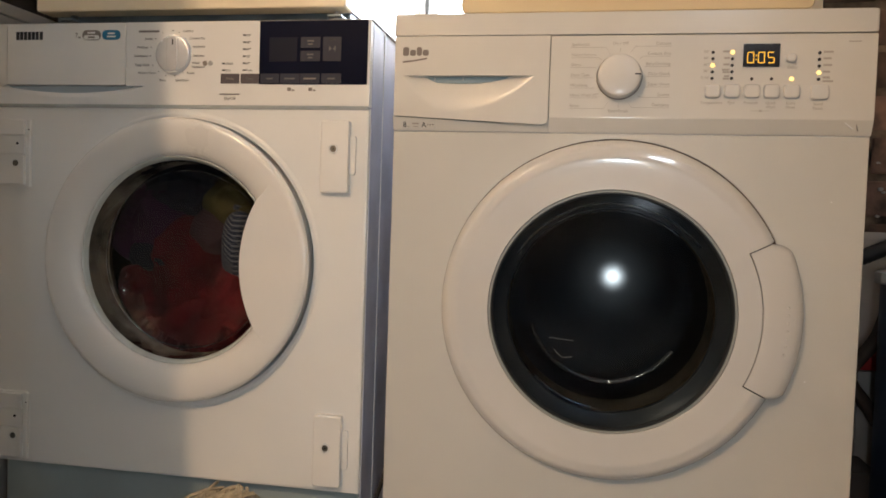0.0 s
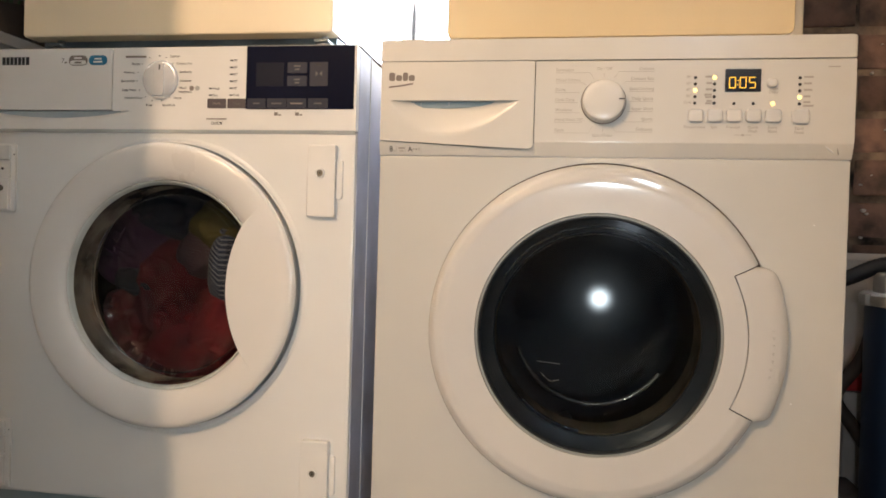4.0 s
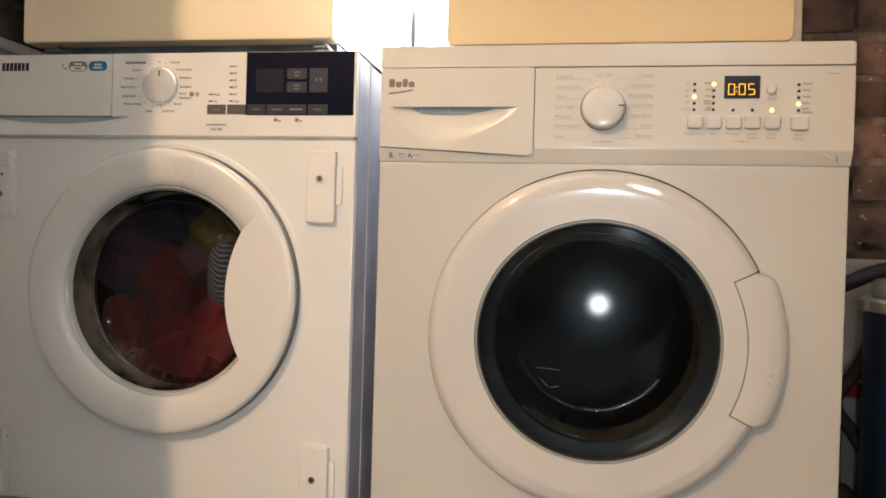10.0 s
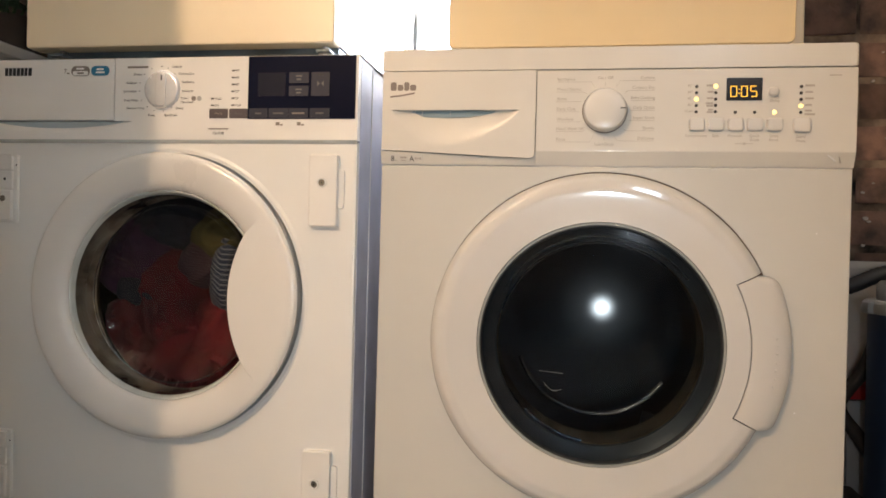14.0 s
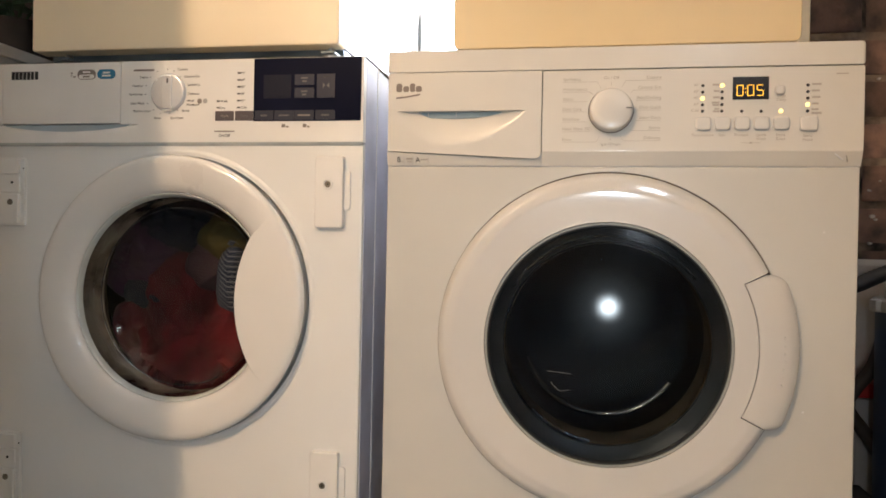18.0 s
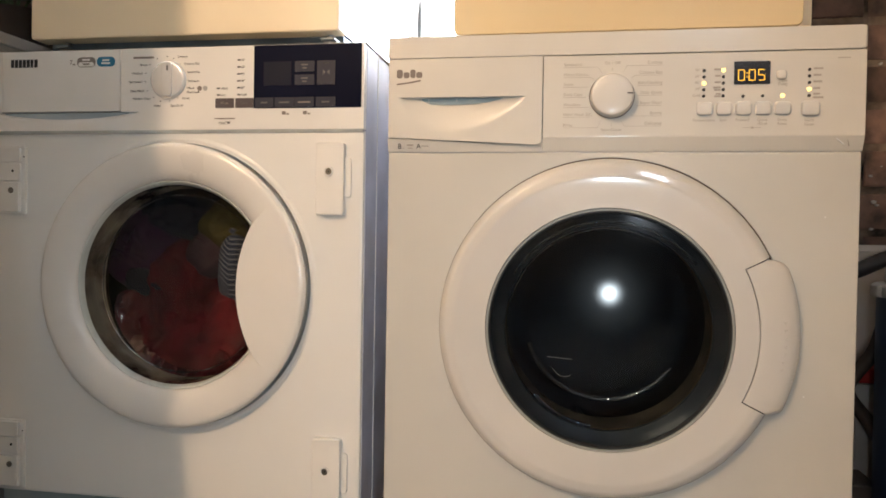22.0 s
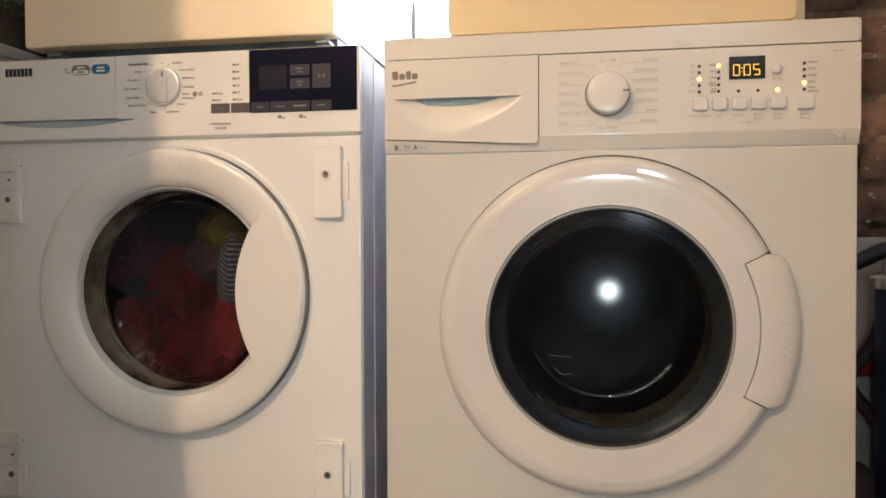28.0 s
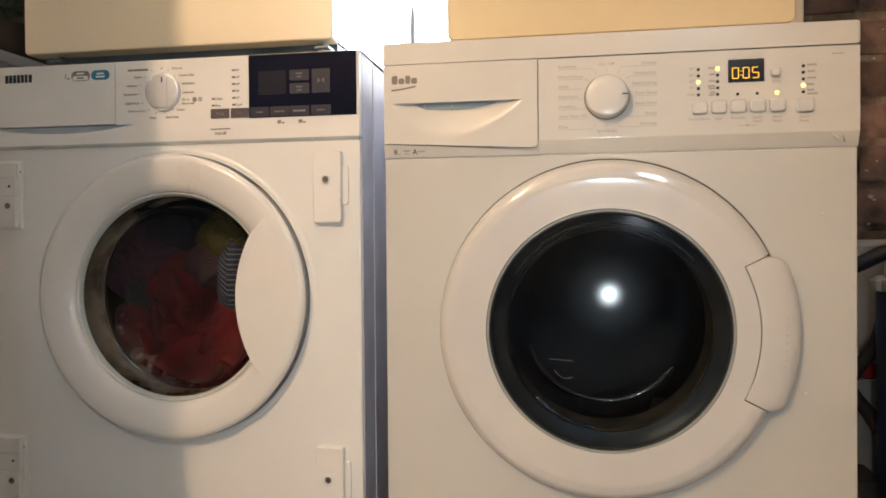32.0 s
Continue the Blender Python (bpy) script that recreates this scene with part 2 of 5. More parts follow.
RED = material("red_cotton", (0.145, 0.006, 0.011), 0.9, vary=0.30, scale=24, bump=0.0, bump_scale=420)
DARKRED = material("dark_red_cotton", (0.098, 0.005, 0.008), 0.9, vary=0.25, scale=24, bump=0.0, bump_scale=420)
PURPLE = material("plum_cotton", (0.040, 0.008, 0.034), 0.9, vary=0.25, scale=26, bump=0.0, bump_scale=420)
NAVY = material("navy_cotton", (0.007, 0.008, 0.016), 0.9, vary=0.25, scale=26, bump=0.0, bump_scale=420)
OLIVE = material("olive_yellow_cotton", (0.085, 0.066, 0.014), 0.9, vary=0.25, scale=26, bump=0.0, bump_scale=420)
BLUESTRIPE = striped("blue_striped_cotton", (0.20, 0.21, 0.24), (0.022, 0.032, 0.062), 38, (0, radians(62), 0), -0.604)
PINKSTRIPE = striped("pink_striped_cotton", (0.11, 0.075, 0.08), (0.038, 0.011, 0.016), 60, (0, radians(75), 0))
BRICK = material("old_brown_brick", (0.225, 0.135, 0.105), 0.9, vary=0.42, scale=22, bump=0.006, bump_scale=70, tint=(0.055, 0.040, 0.038))
MORTAR = material("lime_mortar", (0.25, 0.185, 0.14), 0.95, vary=0.50, scale=16, bump=0.006, bump_scale=90)
bn, blink = BRICK.node_tree.nodes, BRICK.node_tree.links.new
one, tone, shade = bn.new("ShaderNodeObjectInfo"), bn.new("ShaderNodeMapRange"), bn.new("ShaderNodeMix")
tone.inputs[3].default_value, tone.inputs[4].default_value = 0.55, 1.15
shade.data_type, shade.blend_type = "RGBA", "MULTIPLY"
shade.inputs[0].default_value = 1.0
blink(one.outputs["Random"], tone.inputs[0])
blink(bn["Principled BSDF"].inputs["Base Color"].links[0].from_socket, shade.inputs[6])
blink(tone.outputs[0], shade.inputs[7])
blink(shade.outputs[2], bn["Principled BSDF"].inputs["Base Color"])
PLASTER = material("painted_plaster", (0.62, 0.60, 0.56), 0.85, vary=0.06, scale=3, bump=0.001, bump_scale=60)
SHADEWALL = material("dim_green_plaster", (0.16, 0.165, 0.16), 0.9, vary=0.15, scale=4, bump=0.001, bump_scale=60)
WARMWALL = material("buff_bounce_plaster", (0.40, 0.33, 0.22), 0.9, vary=0.10, scale=4, bump=0.001, bump_scale=60)
TILE = material("grey_floor", (0.16, 0.16, 0.16), 0.6, vary=0.2, scale=6, bump=0.001, bump_scale=50)
FLECKPAINT = material("old_white_paint_fleck", (0.45, 0.43, 0.41), 0.7, vary=0.2, scale=200)
WHITEPAINT = material("white_gloss_paint", (0.80, 0.80, 0.80), 0.35, vary=0.03)
BOARD = material("grimy_white_board", (0.50, 0.47, 0.45), 0.7, vary=0.12, scale=7, bump=0.0006, bump_scale=80)
BLUEPLASTIC = material("navy_blue_plastic", (0.006, 0.018, 0.055), 0.42, vary=0.15, scale=9)
CAPGREY = material("pale_grey_cap", (0.30, 0.28, 0.26), 0.5, vary=0.1, scale=30)
HOSE = material("black_ribbed_hose", (0.018, 0.018, 0.022), 0.5, vary=0.15, scale=40)
HOSEBROWN = material("brown_strap", (0.055, 0.038, 0.03), 0.7, vary=0.2, scale=40)
REDPLASTIC = material("red_plastic", (0.42, 0.02, 0.02), 0.45)
FIBRE = material("cream_cotton_fibre", (0.52, 0.43, 0.30), 0.95, vary=0.2, scale=60)
LEAF = material("dark_green_leaf", (0.03, 0.075, 0.022), 0.5, vary=0.3, scale=40)
DARKBROWN = material("dark_brown_cardboard", (0.055, 0.042, 0.035), 0.85, vary=0.15, scale=15)
CABLE = material("black_cable", (0.012, 0.012, 0.014), 0.5)


# ---- mesh helpers ----
def add(name, bm, mat, parent=None, label="", smooth=True):
    bmesh.ops.recalc_face_normals(bm, faces=bm.faces)
    me = bpy.data.meshes.new(name)
    bm.to_mesh(me)
    bm.free()
    me.materials.append(mat)
    if smooth:
        for p in me.polygons:
            p.use_smooth = True
        me.set_sharp_from_angle(angle=radians(38))
    ob = new(name, me)
    ob.parent = parent
    if smooth:
        even = ob.modifiers.new("even_normals", "WEIGHTED_NORMAL")
        even.keep_sharp, even.weight = True, 90
    return tagged(ob, label)


def part(name, bm, mat, parent, label=""):
    return add(name, bm, mat, parent, label)


def thing(name, label, category, group="", kind=""):
    return tagged(new(name), label, category, group, kind)


def box(x0, x1, y0, y1, z0, z1, bevel=0.0, seg=2, bm=None):
    made = bm or bmesh.new()
    v = bmesh.ops.create_cube(made, size=1.0)["verts"]
    for p in v:
        p.co = Vector((x0 + (p.co.x + 0.5) * (x1 - x0), y0 + (p.co.y + 0.5) * (y1 - y0), z0 + (p.co.z + 0.5) * (z1 - z0)))
    if bevel:
        edges = {e for p in v for e in p.link_edges}
        bmesh.ops.bevel(made, geom=list(edges), offset=bevel, segments=seg, affect="EDGES", profile=0.5)
    return made


def round_rect(x0, x1, z0, z1, r, n=5):
    pts = []
    for cx, cz, a in ((x1 - r, z1 - r, 0), (x0 + r, z1 - r, 90), (x0 + r, z0 + r, 180), (x1 - r, z0 + r, 270)):
        pts += [(cx + r * math.cos(radians(a + 90 * k / n)), cz + r * math.sin(radians(a + 90 * k / n))) for k in range(n + 1)]
    return pts


def slab(pts, y0, y1, edge=0.0, dome=0.0, bm=None):
    """A plate with the outline pts (x, z) from y1 at the back to y0 in front, its front edge rounded by edge."""
    made = bm or bmesh.new()
    cx, cz = sum(p[0] for p in pts) / len(pts), sum(p[1] for p in pts) / len(pts)
    rings = [(0.0, y1), (0.0, y0 + edge)]
    if edge:
        rings += [(edge * (1 - math.cos(a)), y0 + edge * (1 - math.sin(a))) for a in (0.52, 1.05, 1.57)]
    if edge:
        rings.append((edge * 1.5, y0))
    loops = []
    for inset, y in rings:
        loop = []
        for x, z in pts:
            d = math.hypot(x - cx, z - cz) or 1
            loop.append(made.verts.new((x - (x - cx) / d * inset, y, z - (z - cz) / d * inset)))
        loops.append(loop)
    for a, b in zip(loops, loops[1:]):
        for k in range(len(pts)):
            j = (k + 1) % len(pts)
            made.faces.new((a[k], a[j], b[j], b[k]))
    made.faces.new(loops[0])
    top = loops[-1]
    tip = made.verts.new((cx, y0 - dome, cz))
    for k in range(len(pts)):
        made.faces.new((top[k], top[(k + 1) % len(pts)], tip))
    return made


def lathe(profile, cx, cz, a0=0.0, a1=360.0, n=96, closed=False, bm=None):
    """Turns (radius, y) pairs about the axis along y through (cx, cz)."""
    made = bm or bmesh.new()
    whole = abs(a1 - a0) >= 359.9
    count = n if whole else n + 1
    rows = []
    for k in range(count):
        a = radians(a0 + (a1 - a0) * k / n)
        rows.append([made.verts.new((cx + r * math.cos(a), y, cz + r * math.sin(a))) for r, y in profile])
    for k in range(n):
        p, q = rows[k], rows[(k + 1) % count]
        for j in range(len(profile) - (0 if closed else 1)):
            i = (j + 1) % len(profile)
            made.faces.new((p[j], p[i], q[i], q[j]))
    if not whole:
        for row in (rows[0], rows[-1]):
            if len(row) > 2:
                made.faces.new(row)
    bmesh.ops.remove_doubles(made, verts=made.verts, dist=1e-6)
    return made


def plate_with_hole(x0, x1, z0, z1, cx, cz, r, y0, y1, n=96, bevel=0.004):
    """A sheet front with a round opening; y0 is its face."""
    made = bmesh.new()
    inner, outer = [], []
    for k in range(n):
        a = 2 * math.pi * k / n
        c, s = math.cos(a), math.sin(a)
        t = min(((x1 if c > 0 else x0) - cx) / c if abs(c) > 1e-9 else 9, ((z1 if s > 0 else z0) - cz) / s if abs(s) > 1e-9 else 9)
        inner.append((cx + r * c, cz + r * s))
        outer.append([cx + t * c, cz + t * s])
    for X, Z in ((x0, z0), (x0, z1), (x1, z0), (x1, z1)):
        k = min(range(n), key=lambda i: (outer[i][0] - X) ** 2 + (outer[i][1] - Z) ** 2)
        outer[k] = [X, Z]
    mx, mz = (x0 + x1) / 2, (z0 + z1) / 2

    def inset(p, d):
        return (min(max(p[0], x0 + d), x1 - d), min(max(p[1], z0 + d), z1 - d))
    loops = [[(x, y1, z) for x, z in inner], [(x, y0, z) for x, z in inner], [(inset(p, bevel)[0], y0, inset(p, bevel)[1]) for p in outer],
             [(inset(p, bevel * 0.3)[0], y0 + bevel * 0.3, inset(p, bevel * 0.3)[1]) for p in outer], [(p[0], y0 + bevel, p[1]) for p in outer], [(p[0], y1, p[1]) for p in outer]]
    vs = [[made.verts.new(p) for p in loop] for loop in loops]
    for a, b in zip(vs, vs[1:]):
        for k in range(n):
            j = (k + 1) % n
            made.faces.new((a[k], a[j], b[j], b[k]))
    return made


def sheet(x0, x1, z0, z1, y, depth, xs, zs, back=0.006):
    """A front whose face is dented by depth(x, z), with a rim that goes back."""
    made = bmesh.new()
    rows = [[made.verts.new((x, y + depth(x, z), z)) for x in xs] for z in zs]
    for a, b in zip(rows, rows[1:]):
        for k in range(len(xs) - 1):
            made.faces.new((a[k], a[k + 1], b[k + 1], b[k]))
    rim = rows[0] + [r[-1] for r in rows[1:]] + rows[-1][-2::-1] + [r[0] for r in rows[-2:0:-1]]
    behind = [made.verts.new((v.co.x, y + back, v.co.z)) for v in rim]
    for k in range(len(rim)):
        j = (k + 1) % len(rim)
        made.faces.new((rim[k], rim[j], behind[j], behind[k]))
    return made


def steps(a, b, n):
    return [a + (b - a) * k / n for k in range(n + 1)]


def tube(points, r, n=10, rib=0.0, bm=None):
    """A hose along points, smoothed; rib makes it corrugated."""
    made = bm or bmesh.new()
    pts = [Vector(p) for p in points]
    fine = []
    for k in range(len(pts) - 1):
        p0, p1, p2, p3 = pts[max(k - 1, 0)], pts[k], pts[k + 1], pts[min(k + 2, len(pts) - 1)]
        m = 16 if rib else 8
        for j in range(m):
            t = j / m
            fine.append(0.5 * ((2 * p1) + (p2 - p0) * t + (2 * p0 - 5 * p1 + 4 * p2 - p3) * t * t + (3 * p1 - p0 - 3 * p2 + p3) * t ** 3))
    fine.append(pts[-1])
    loops = []
    for k, p in enumerate(fine):
        d = (fine[min(k + 1, len(fine) - 1)] - fine[max(k - 1, 0)]).normalized()
        u = d.orthogonal().normalized() if not loops else (last - d * last.dot(d)).normalized()
        last, w = u, d.cross(u)
        rr = r * (1 + (rib if k % 2 else -rib))
        loops.append([made.verts.new(p + (u * math.cos(2 * math.pi * j / n) + w * math.sin(2 * math.pi * j / n)) * rr) for j in range(n)])
    for a, b in zip(loops, loops[1:]):
        for j in range(n):
            i = (j + 1) % n
            made.faces.new((a[j], a[i], b[i], b[j]))
    made.faces.new(loops[0])
    made.faces.new(loops[-1])
    return made


def letters(words, x, z, y, size, mat, parent, align="LEFT", name="lettering", bold=0.00005):
    """Words on a front that faces the viewer, their baseline at z."""
    cu = bpy.data.curves.new(name, "FONT")
    cu.body, cu.size, cu.align_x, cu.extrude, cu.resolution_u, cu.offset = words, size, align, 0.00008, 2, 0.0 if "M" in words else bold
    tmp = bpy.data.objects.new(name, cu)
    scene.collection.objects.link(tmp)
    me = bpy.data.meshes.new_from_object(tmp.evaluated_get(bpy.context.evaluated_depsgraph_get()))
    bpy.data.objects.remove(tmp)
    bpy.data.curves.remove(cu)
    me.transform(Matrix.Translation((x, y, z)) @ pose(0, 0, 0, 90))
    me.materials.clear()
    me.materials.append(mat)
    me.name = name
    ob = new(name, me)
    ob.parent = parent
    return ob


def bar(x0, x1, z, h, y, mat, parent, name="print_bar"):
    return part(name, box(x0, x1, y - 0.00012, y + 0.0002, z - h / 2, z + h / 2), mat, parent)


def disc(cx, cz, r, y0, y1, n=24, edge=0.0, dome=0.0, bm=None):
    return slab([(cx + r * math.cos(2 * math.pi * k / n), cz + r * math.sin(2 * math.pi * k / n)) for k in range(n)], y0, y1, edge, dome, bm)


# ---- the room ----
BACK_Y, PIER_Y, REAR_Y = 0.75, 0.45, -2.4


def setting(name, bm, mat, label, category):
    return tagged(add(name, bm, mat, smooth=False), label, category, kind="structure")


setting("floor", box(-1.7, 1.3, -2.6, 0.9, -0.1, 0.0), TILE, "dark grey concrete floor under the machines", "floor")
setting("ceiling", box(-1.7, 1.3, -2.6, 0.9, 2.35, 2.45), PLASTER, "plain painted plaster ceiling of the utility room", "ceiling")
# the wall behind, with its window opening
WX0, WX1, WZ0, WZ1 = -0.44, 0.42, 0.97, 1.95
bm = box(-1.7, WX0, BACK_Y, BACK_Y + 0.12, 0, 2.35)
box(WX1, 1.3, BACK_Y, BACK_Y + 0.12, 0, 2.35, bm=bm)
box(WX0, WX1, BACK_Y, BACK_Y + 0.12, 0, WZ0, bm=bm)
box(WX0, WX1, BACK_Y, BACK_Y + 0.12, WZ1, 2.35, bm=bm)
setting("wall_back", bm, PLASTER, "white painted plaster wall behind the machines", "wall")
win = thing("window_1", "bright white-framed window letting daylight in", "window", kind="structure")
for a, b, c, d in ((WX0, WX1, WZ0, WZ0 + 0.045), (WX0, WX1, WZ1 - 0.045, WZ1), (WX0, WX0 + 0.045, WZ0 + 0.045, WZ1 - 0.045), (WX1 - 0.045, WX1, WZ0 + 0.045, WZ1 - 0.045)):
    part("window_frame", box(a, b, BACK_Y + 0.03, BACK_Y + 0.08, c, d, 0.004), WHITEPAINT, win)
pane = part("pane", box(WX0 + 0.045, WX1 - 0.045, BACK_Y + 0.052, BACK_Y + 0.056, WZ0 + 0.045, WZ1 - 0.045), WINDOWGLASS, win)
pane.visible_shadow = False
setting("backdrop", box(-1.4, 1.4, BACK_Y + 0.5, BACK_Y + 0.51, 0.3, 2.6), glowing("bright_overcast_sky", (0.86, 0.92, 1.0), 12.0), "bright white daylight outside the window", "sky")

setting("wall_left", box(-1.8, -1.7, -2.6, 0.9, 0, 2.35), PLASTER, "white plaster wall beside the machines", "wall")
# out of view; its buff colour is there to bounce warm light
setting("wall_right", box(1.3, 1.4, -2.6, 0.9, 0, 2.35), WARMWALL, "unseen wall coloured buff to bounce warm light", "wall")
# an unseen blocker, added between the bulb and the shaded end of the machines
bm = box(-1.30, -0.70, -0.32, -0.28, 0, 2.35)
for v in bm.verts:                               # its edge leans a little
    if v.co.x > -1.0:
        v.co.x = -0.706 - 0.074 * (v.co.z - 0.58)
setting("wall_unseen_shade", bm, PLASTER, "unseen white wall added to shade the machines' end", "wall")
# the far wall with its small window
bm = box(-1.7, 0.25, REAR_Y - 0.1, REAR_Y, 0, 2.35)
box(0.75, 1.3, REAR_Y - 0.1, REAR_Y, 0, 2.35, bm=bm)
box(0.25, 0.75, REAR_Y - 0.1, REAR_Y, 0, 1.375, bm=bm)
box(0.25, 0.75, REAR_Y - 0.1, REAR_Y, 1.825, 2.35, bm=bm)
setting("wall_front", bm, SHADEWALL, "dim plaster wall with a small window", "wall")

win2 = thing("window_2", "small white-framed window in the far wall", "window", kind="structure")
for a, b, c, d in ((0.25, 0.75, 1.375, 1.40), (0.25, 0.75, 1.80, 1.825), (0.25, 0.275, 1.40, 1.80), (0.725, 0.75, 1.40, 1.80)):
    part("window_frame", box(a, b, REAR_Y - 0.08, REAR_Y - 0.04, c, d, 0.003), WHITEPAINT, win2)

# old brick pier beside the machines, course by course
pier = thing("wall_brick", "old brown brick pier with pale lime mortar joints", "brick wall", kind="structure")
part("mortar", box(0.335, 1.3, PIER_Y - 0.0012, BACK_Y - 0.004, 0, 2.35), MORTAR, pier)
rng = random.Random(4)
course = 0.0745
meshes = []
for k in range(6):
    bm = box(-0.1055, 0.1055, 0, 0.05, -0.0325, 0.0325, 0.003, 2)
    for v in bm.verts:
        q = noise.noise(v.co * 24 + Vector((k * 7.3, 0, 0)))
        v.co += Vector((q * 0.004, noise.noise(v.co * 30 + Vector((0, k * 3.1, 0))) * 0.004, q * 0.003))
    me = bpy.data.meshes.new("brick")
    bmesh.ops.recalc_face_normals(bm, faces=bm.faces)
    bm.to_mesh(me)
    bm.free()
    me.materials.append(BRICK)
    meshes.append(me)
for row in range(5, 21):
    z = 0.046 + row * course
    x = 0.345 - (0.11 if row % 2 else 0.0)
    while x < 1.28:
        wide = 0.215
        half = 1.0
        x0 = x
        if x0 < 0.34:
            half, x0 = 0.5, 0.34
        cx = x0 + wide * half / 2
        ob = new("brick", rng.choice(meshes))
        ob.parent = pier
        ob.matrix_basis = pose(cx, PIER_Y + rng.uniform(-0.0040, -0.0018), z + rng.uniform(-0.002, 0.002), 0, rng.uniform(-0.8, 0.8)) @ Matrix.Diagonal((half * rng.uniform(0.97, 1.0), 1, rng.uniform(0.92, 1.0), 1))
        x = x0 + wide * half + 0.001

fl = thing("paint_flecks", "white paint flecks splashed on the bricks", "stain", kind="stuff")
bm = bmesh.new()
rng = random.Random(21)
for cx, cz, r in ((0.469, 0.657, 0.0050), (0.474, 0.652, 0.003), (0.463, 0.703, 0.003), (0.480, 0.72, 0.002), (0.475, 0.90, 0.003), (0.49, 0.95, 0.002), (0.50, 0.80, 0.002), (0.466, 0.61, 0.003)):
    slab([(cx + r * (0.7 + 0.5 * rng.random()) * math.cos(k * 0.7), cz + r * (0.5 + 0.4 * rng.random()) * math.sin(k * 0.7)) for k in range(9)], PIER_Y - 0.0075, PIER_Y + 0.003, bm=bm)
part("fleck", bm, FLECKPAINT, fl)

# ---- freestanding washing machine with the dark porthole ----
BX, BZ = -0.0035, 0.4690          # centre of its door


def freestanding_washer():
    top = thing("washing_machine", "white freestanding washing machine with a dark porthole and lit amber timer", "washing machine")
    part("front_panel", plate_with_hole(-0.298, 0.298, 0.06, 0.6975, BX + 0.0008, BZ + 0.0008, 0.2212, 0.0, 0.03, bevel=0.0025), ENAMEL, top)
    part("left_side", box(-0.298, -0.294, 0.03, 0.54, 0.04, 0.82, 0.001), ENAMEL, top)
    part("right_side", box(0.294, 0.298, 0.03, 0.54, 0.04, 0.82, 0.001), ENAMEL, top)
    part("back_panel", box(-0.294, 0.294, 0.536, 0.54, 0.04, 0.82), GREYW, top)
    part("base", box(-0.294, 0.294, 0.012, 0.536, 0.03, 0.06, 0.002), GREYW, top)
    for x in (-0.25, 0.25):
        for y in (0.06, 0.48):
            foot = part("foot", lathe([(0.0, 0.0), (0.022, 0.0), (0.022, 0.012), (0.009, 0.016), (0.009, 0.03), (0.0, 0.03)], 0, 0, n=20), RUBBER, top)
            foot.matrix_basis = pose(x, y, 0) @ pose(0, 0, 0, 90)
    part("worktop", slab(round_rect(-0.2985, 0.2995, 0.8226, 0.851, 0.0035, 4), -0.008, 0.55, 0.003), PANEL, top)
    # control fascia: upright face, then a band that turns down and back
    fascia = bmesh.new()
    prof = [(0.8215, 0.03), (0.8215, -0.006), (0.8195, -0.0075), (0.7185, -0.0075), (0.7155, -0.0065), (0.7000, -0.0005), (0.6985, 0.001), (0.6985, 0.03)]
    for x0, x1 in ((-0.0904, 0.2985),):
        a = [fascia.verts.new((x0, y, z)) for z, y in prof]
        b = [fascia.verts.new((x1, y, z)) for z, y in prof]
        for k in range(len(prof)):
            j = (k + 1) % len(prof)
            fascia.faces.new((a[k], a[j], b[j], b[k]))
        fascia.faces.new(a)
        fascia.faces.new(b)
    part("control_fascia", fascia, PANEL, top)
    part("fascia_joint", box(-0.2965, 0.2965, 0.0022, 0.010, 0.6965, 0.6995), GREYW, top, "pale joint under the fascia")
    before = set(bpy.data.objects)
    under = bmesh.new()
    low = [(-0.298, 0.7163), (-0.20, 0.7113), (-0.105, 0.7064), (-0.094, 0.7072), (-0.0904, 0.7150), (-0.0895, 0.6985), (-0.298, 0.6985)]
    part("lower_fascia", slab(low, -0.0068, 0.03, 0.001, bm=under), PANEL, top)

    # class badges
    for x0, x1 in ((-0.2855, -0.2745), (-0.2725, -0.2615), (-0.2595, -0.2405)):
        b = part("badge", slab(round_rect(x0, x1, 0.7003, 0.7108, 0.001, 3), -0.0072, -0.0066), GREYW, top)
        part("badge_face", slab(round_rect(x0 + 0.0005, x1 - 0.0005, 0.7008, 0.7103, 0.001, 3), -0.00745, -0.0071), PANEL, b)
    letters("8", -0.2843, 0.7024, -0.0076, 0.0104, INK, top)
    bar(-0.2785, -0.2755, 0.7032, 0.0010, -0.0076, FAINTINK, top)
    letters("A", -0.2587, 0.7026, -0.0076, 0.0096, INK, top)
    letters("+++", -0.2520, 0.7040, -0.0076, 0.0058, GREYINK, top)
    bar(-0.2715, -0.2625, 0.7072, 0.0022, -0.0076, FAINTINK, top)
    bar(-0.2702, -0.2638, 0.7034, 0.0012, -0.0076, FAINTINK, top)
    for ob in set(bpy.data.objects) - before:
        for v in ob.data.vertices:
            if v.co.y < 0:
                v.co.y += max(0.0, 0.7155 - v.co.z) * 0.36

    # drawer front with its scooped grip
    def drawer_foot(x):
        rise = max(0.0, x + 0.0995)
        return 0.7172 - 0.0105 * (x + 0.2965) / 0.205 + 0.008 - math.sqrt(max(0.0, 0.008 ** 2 - rise ** 2))

    def scoop(x, z):
        u = (x + 0.198) / 0.084
        if abs(u) >= 1 or z > 0.7702:
            return 0.0
        lo = 0.7702 - 0.050 * (1 - u * u) ** 0.8 * (1.0 - 0.25 * u)
        if z <= lo:
            return 0.0
        s = (z - lo) / (0.7702 - lo)
        return 0.013 * (1 - u * u) ** 0.7 * (0.65 * s * s * (3 - 2 * s) + 0.35 * s ** 4)
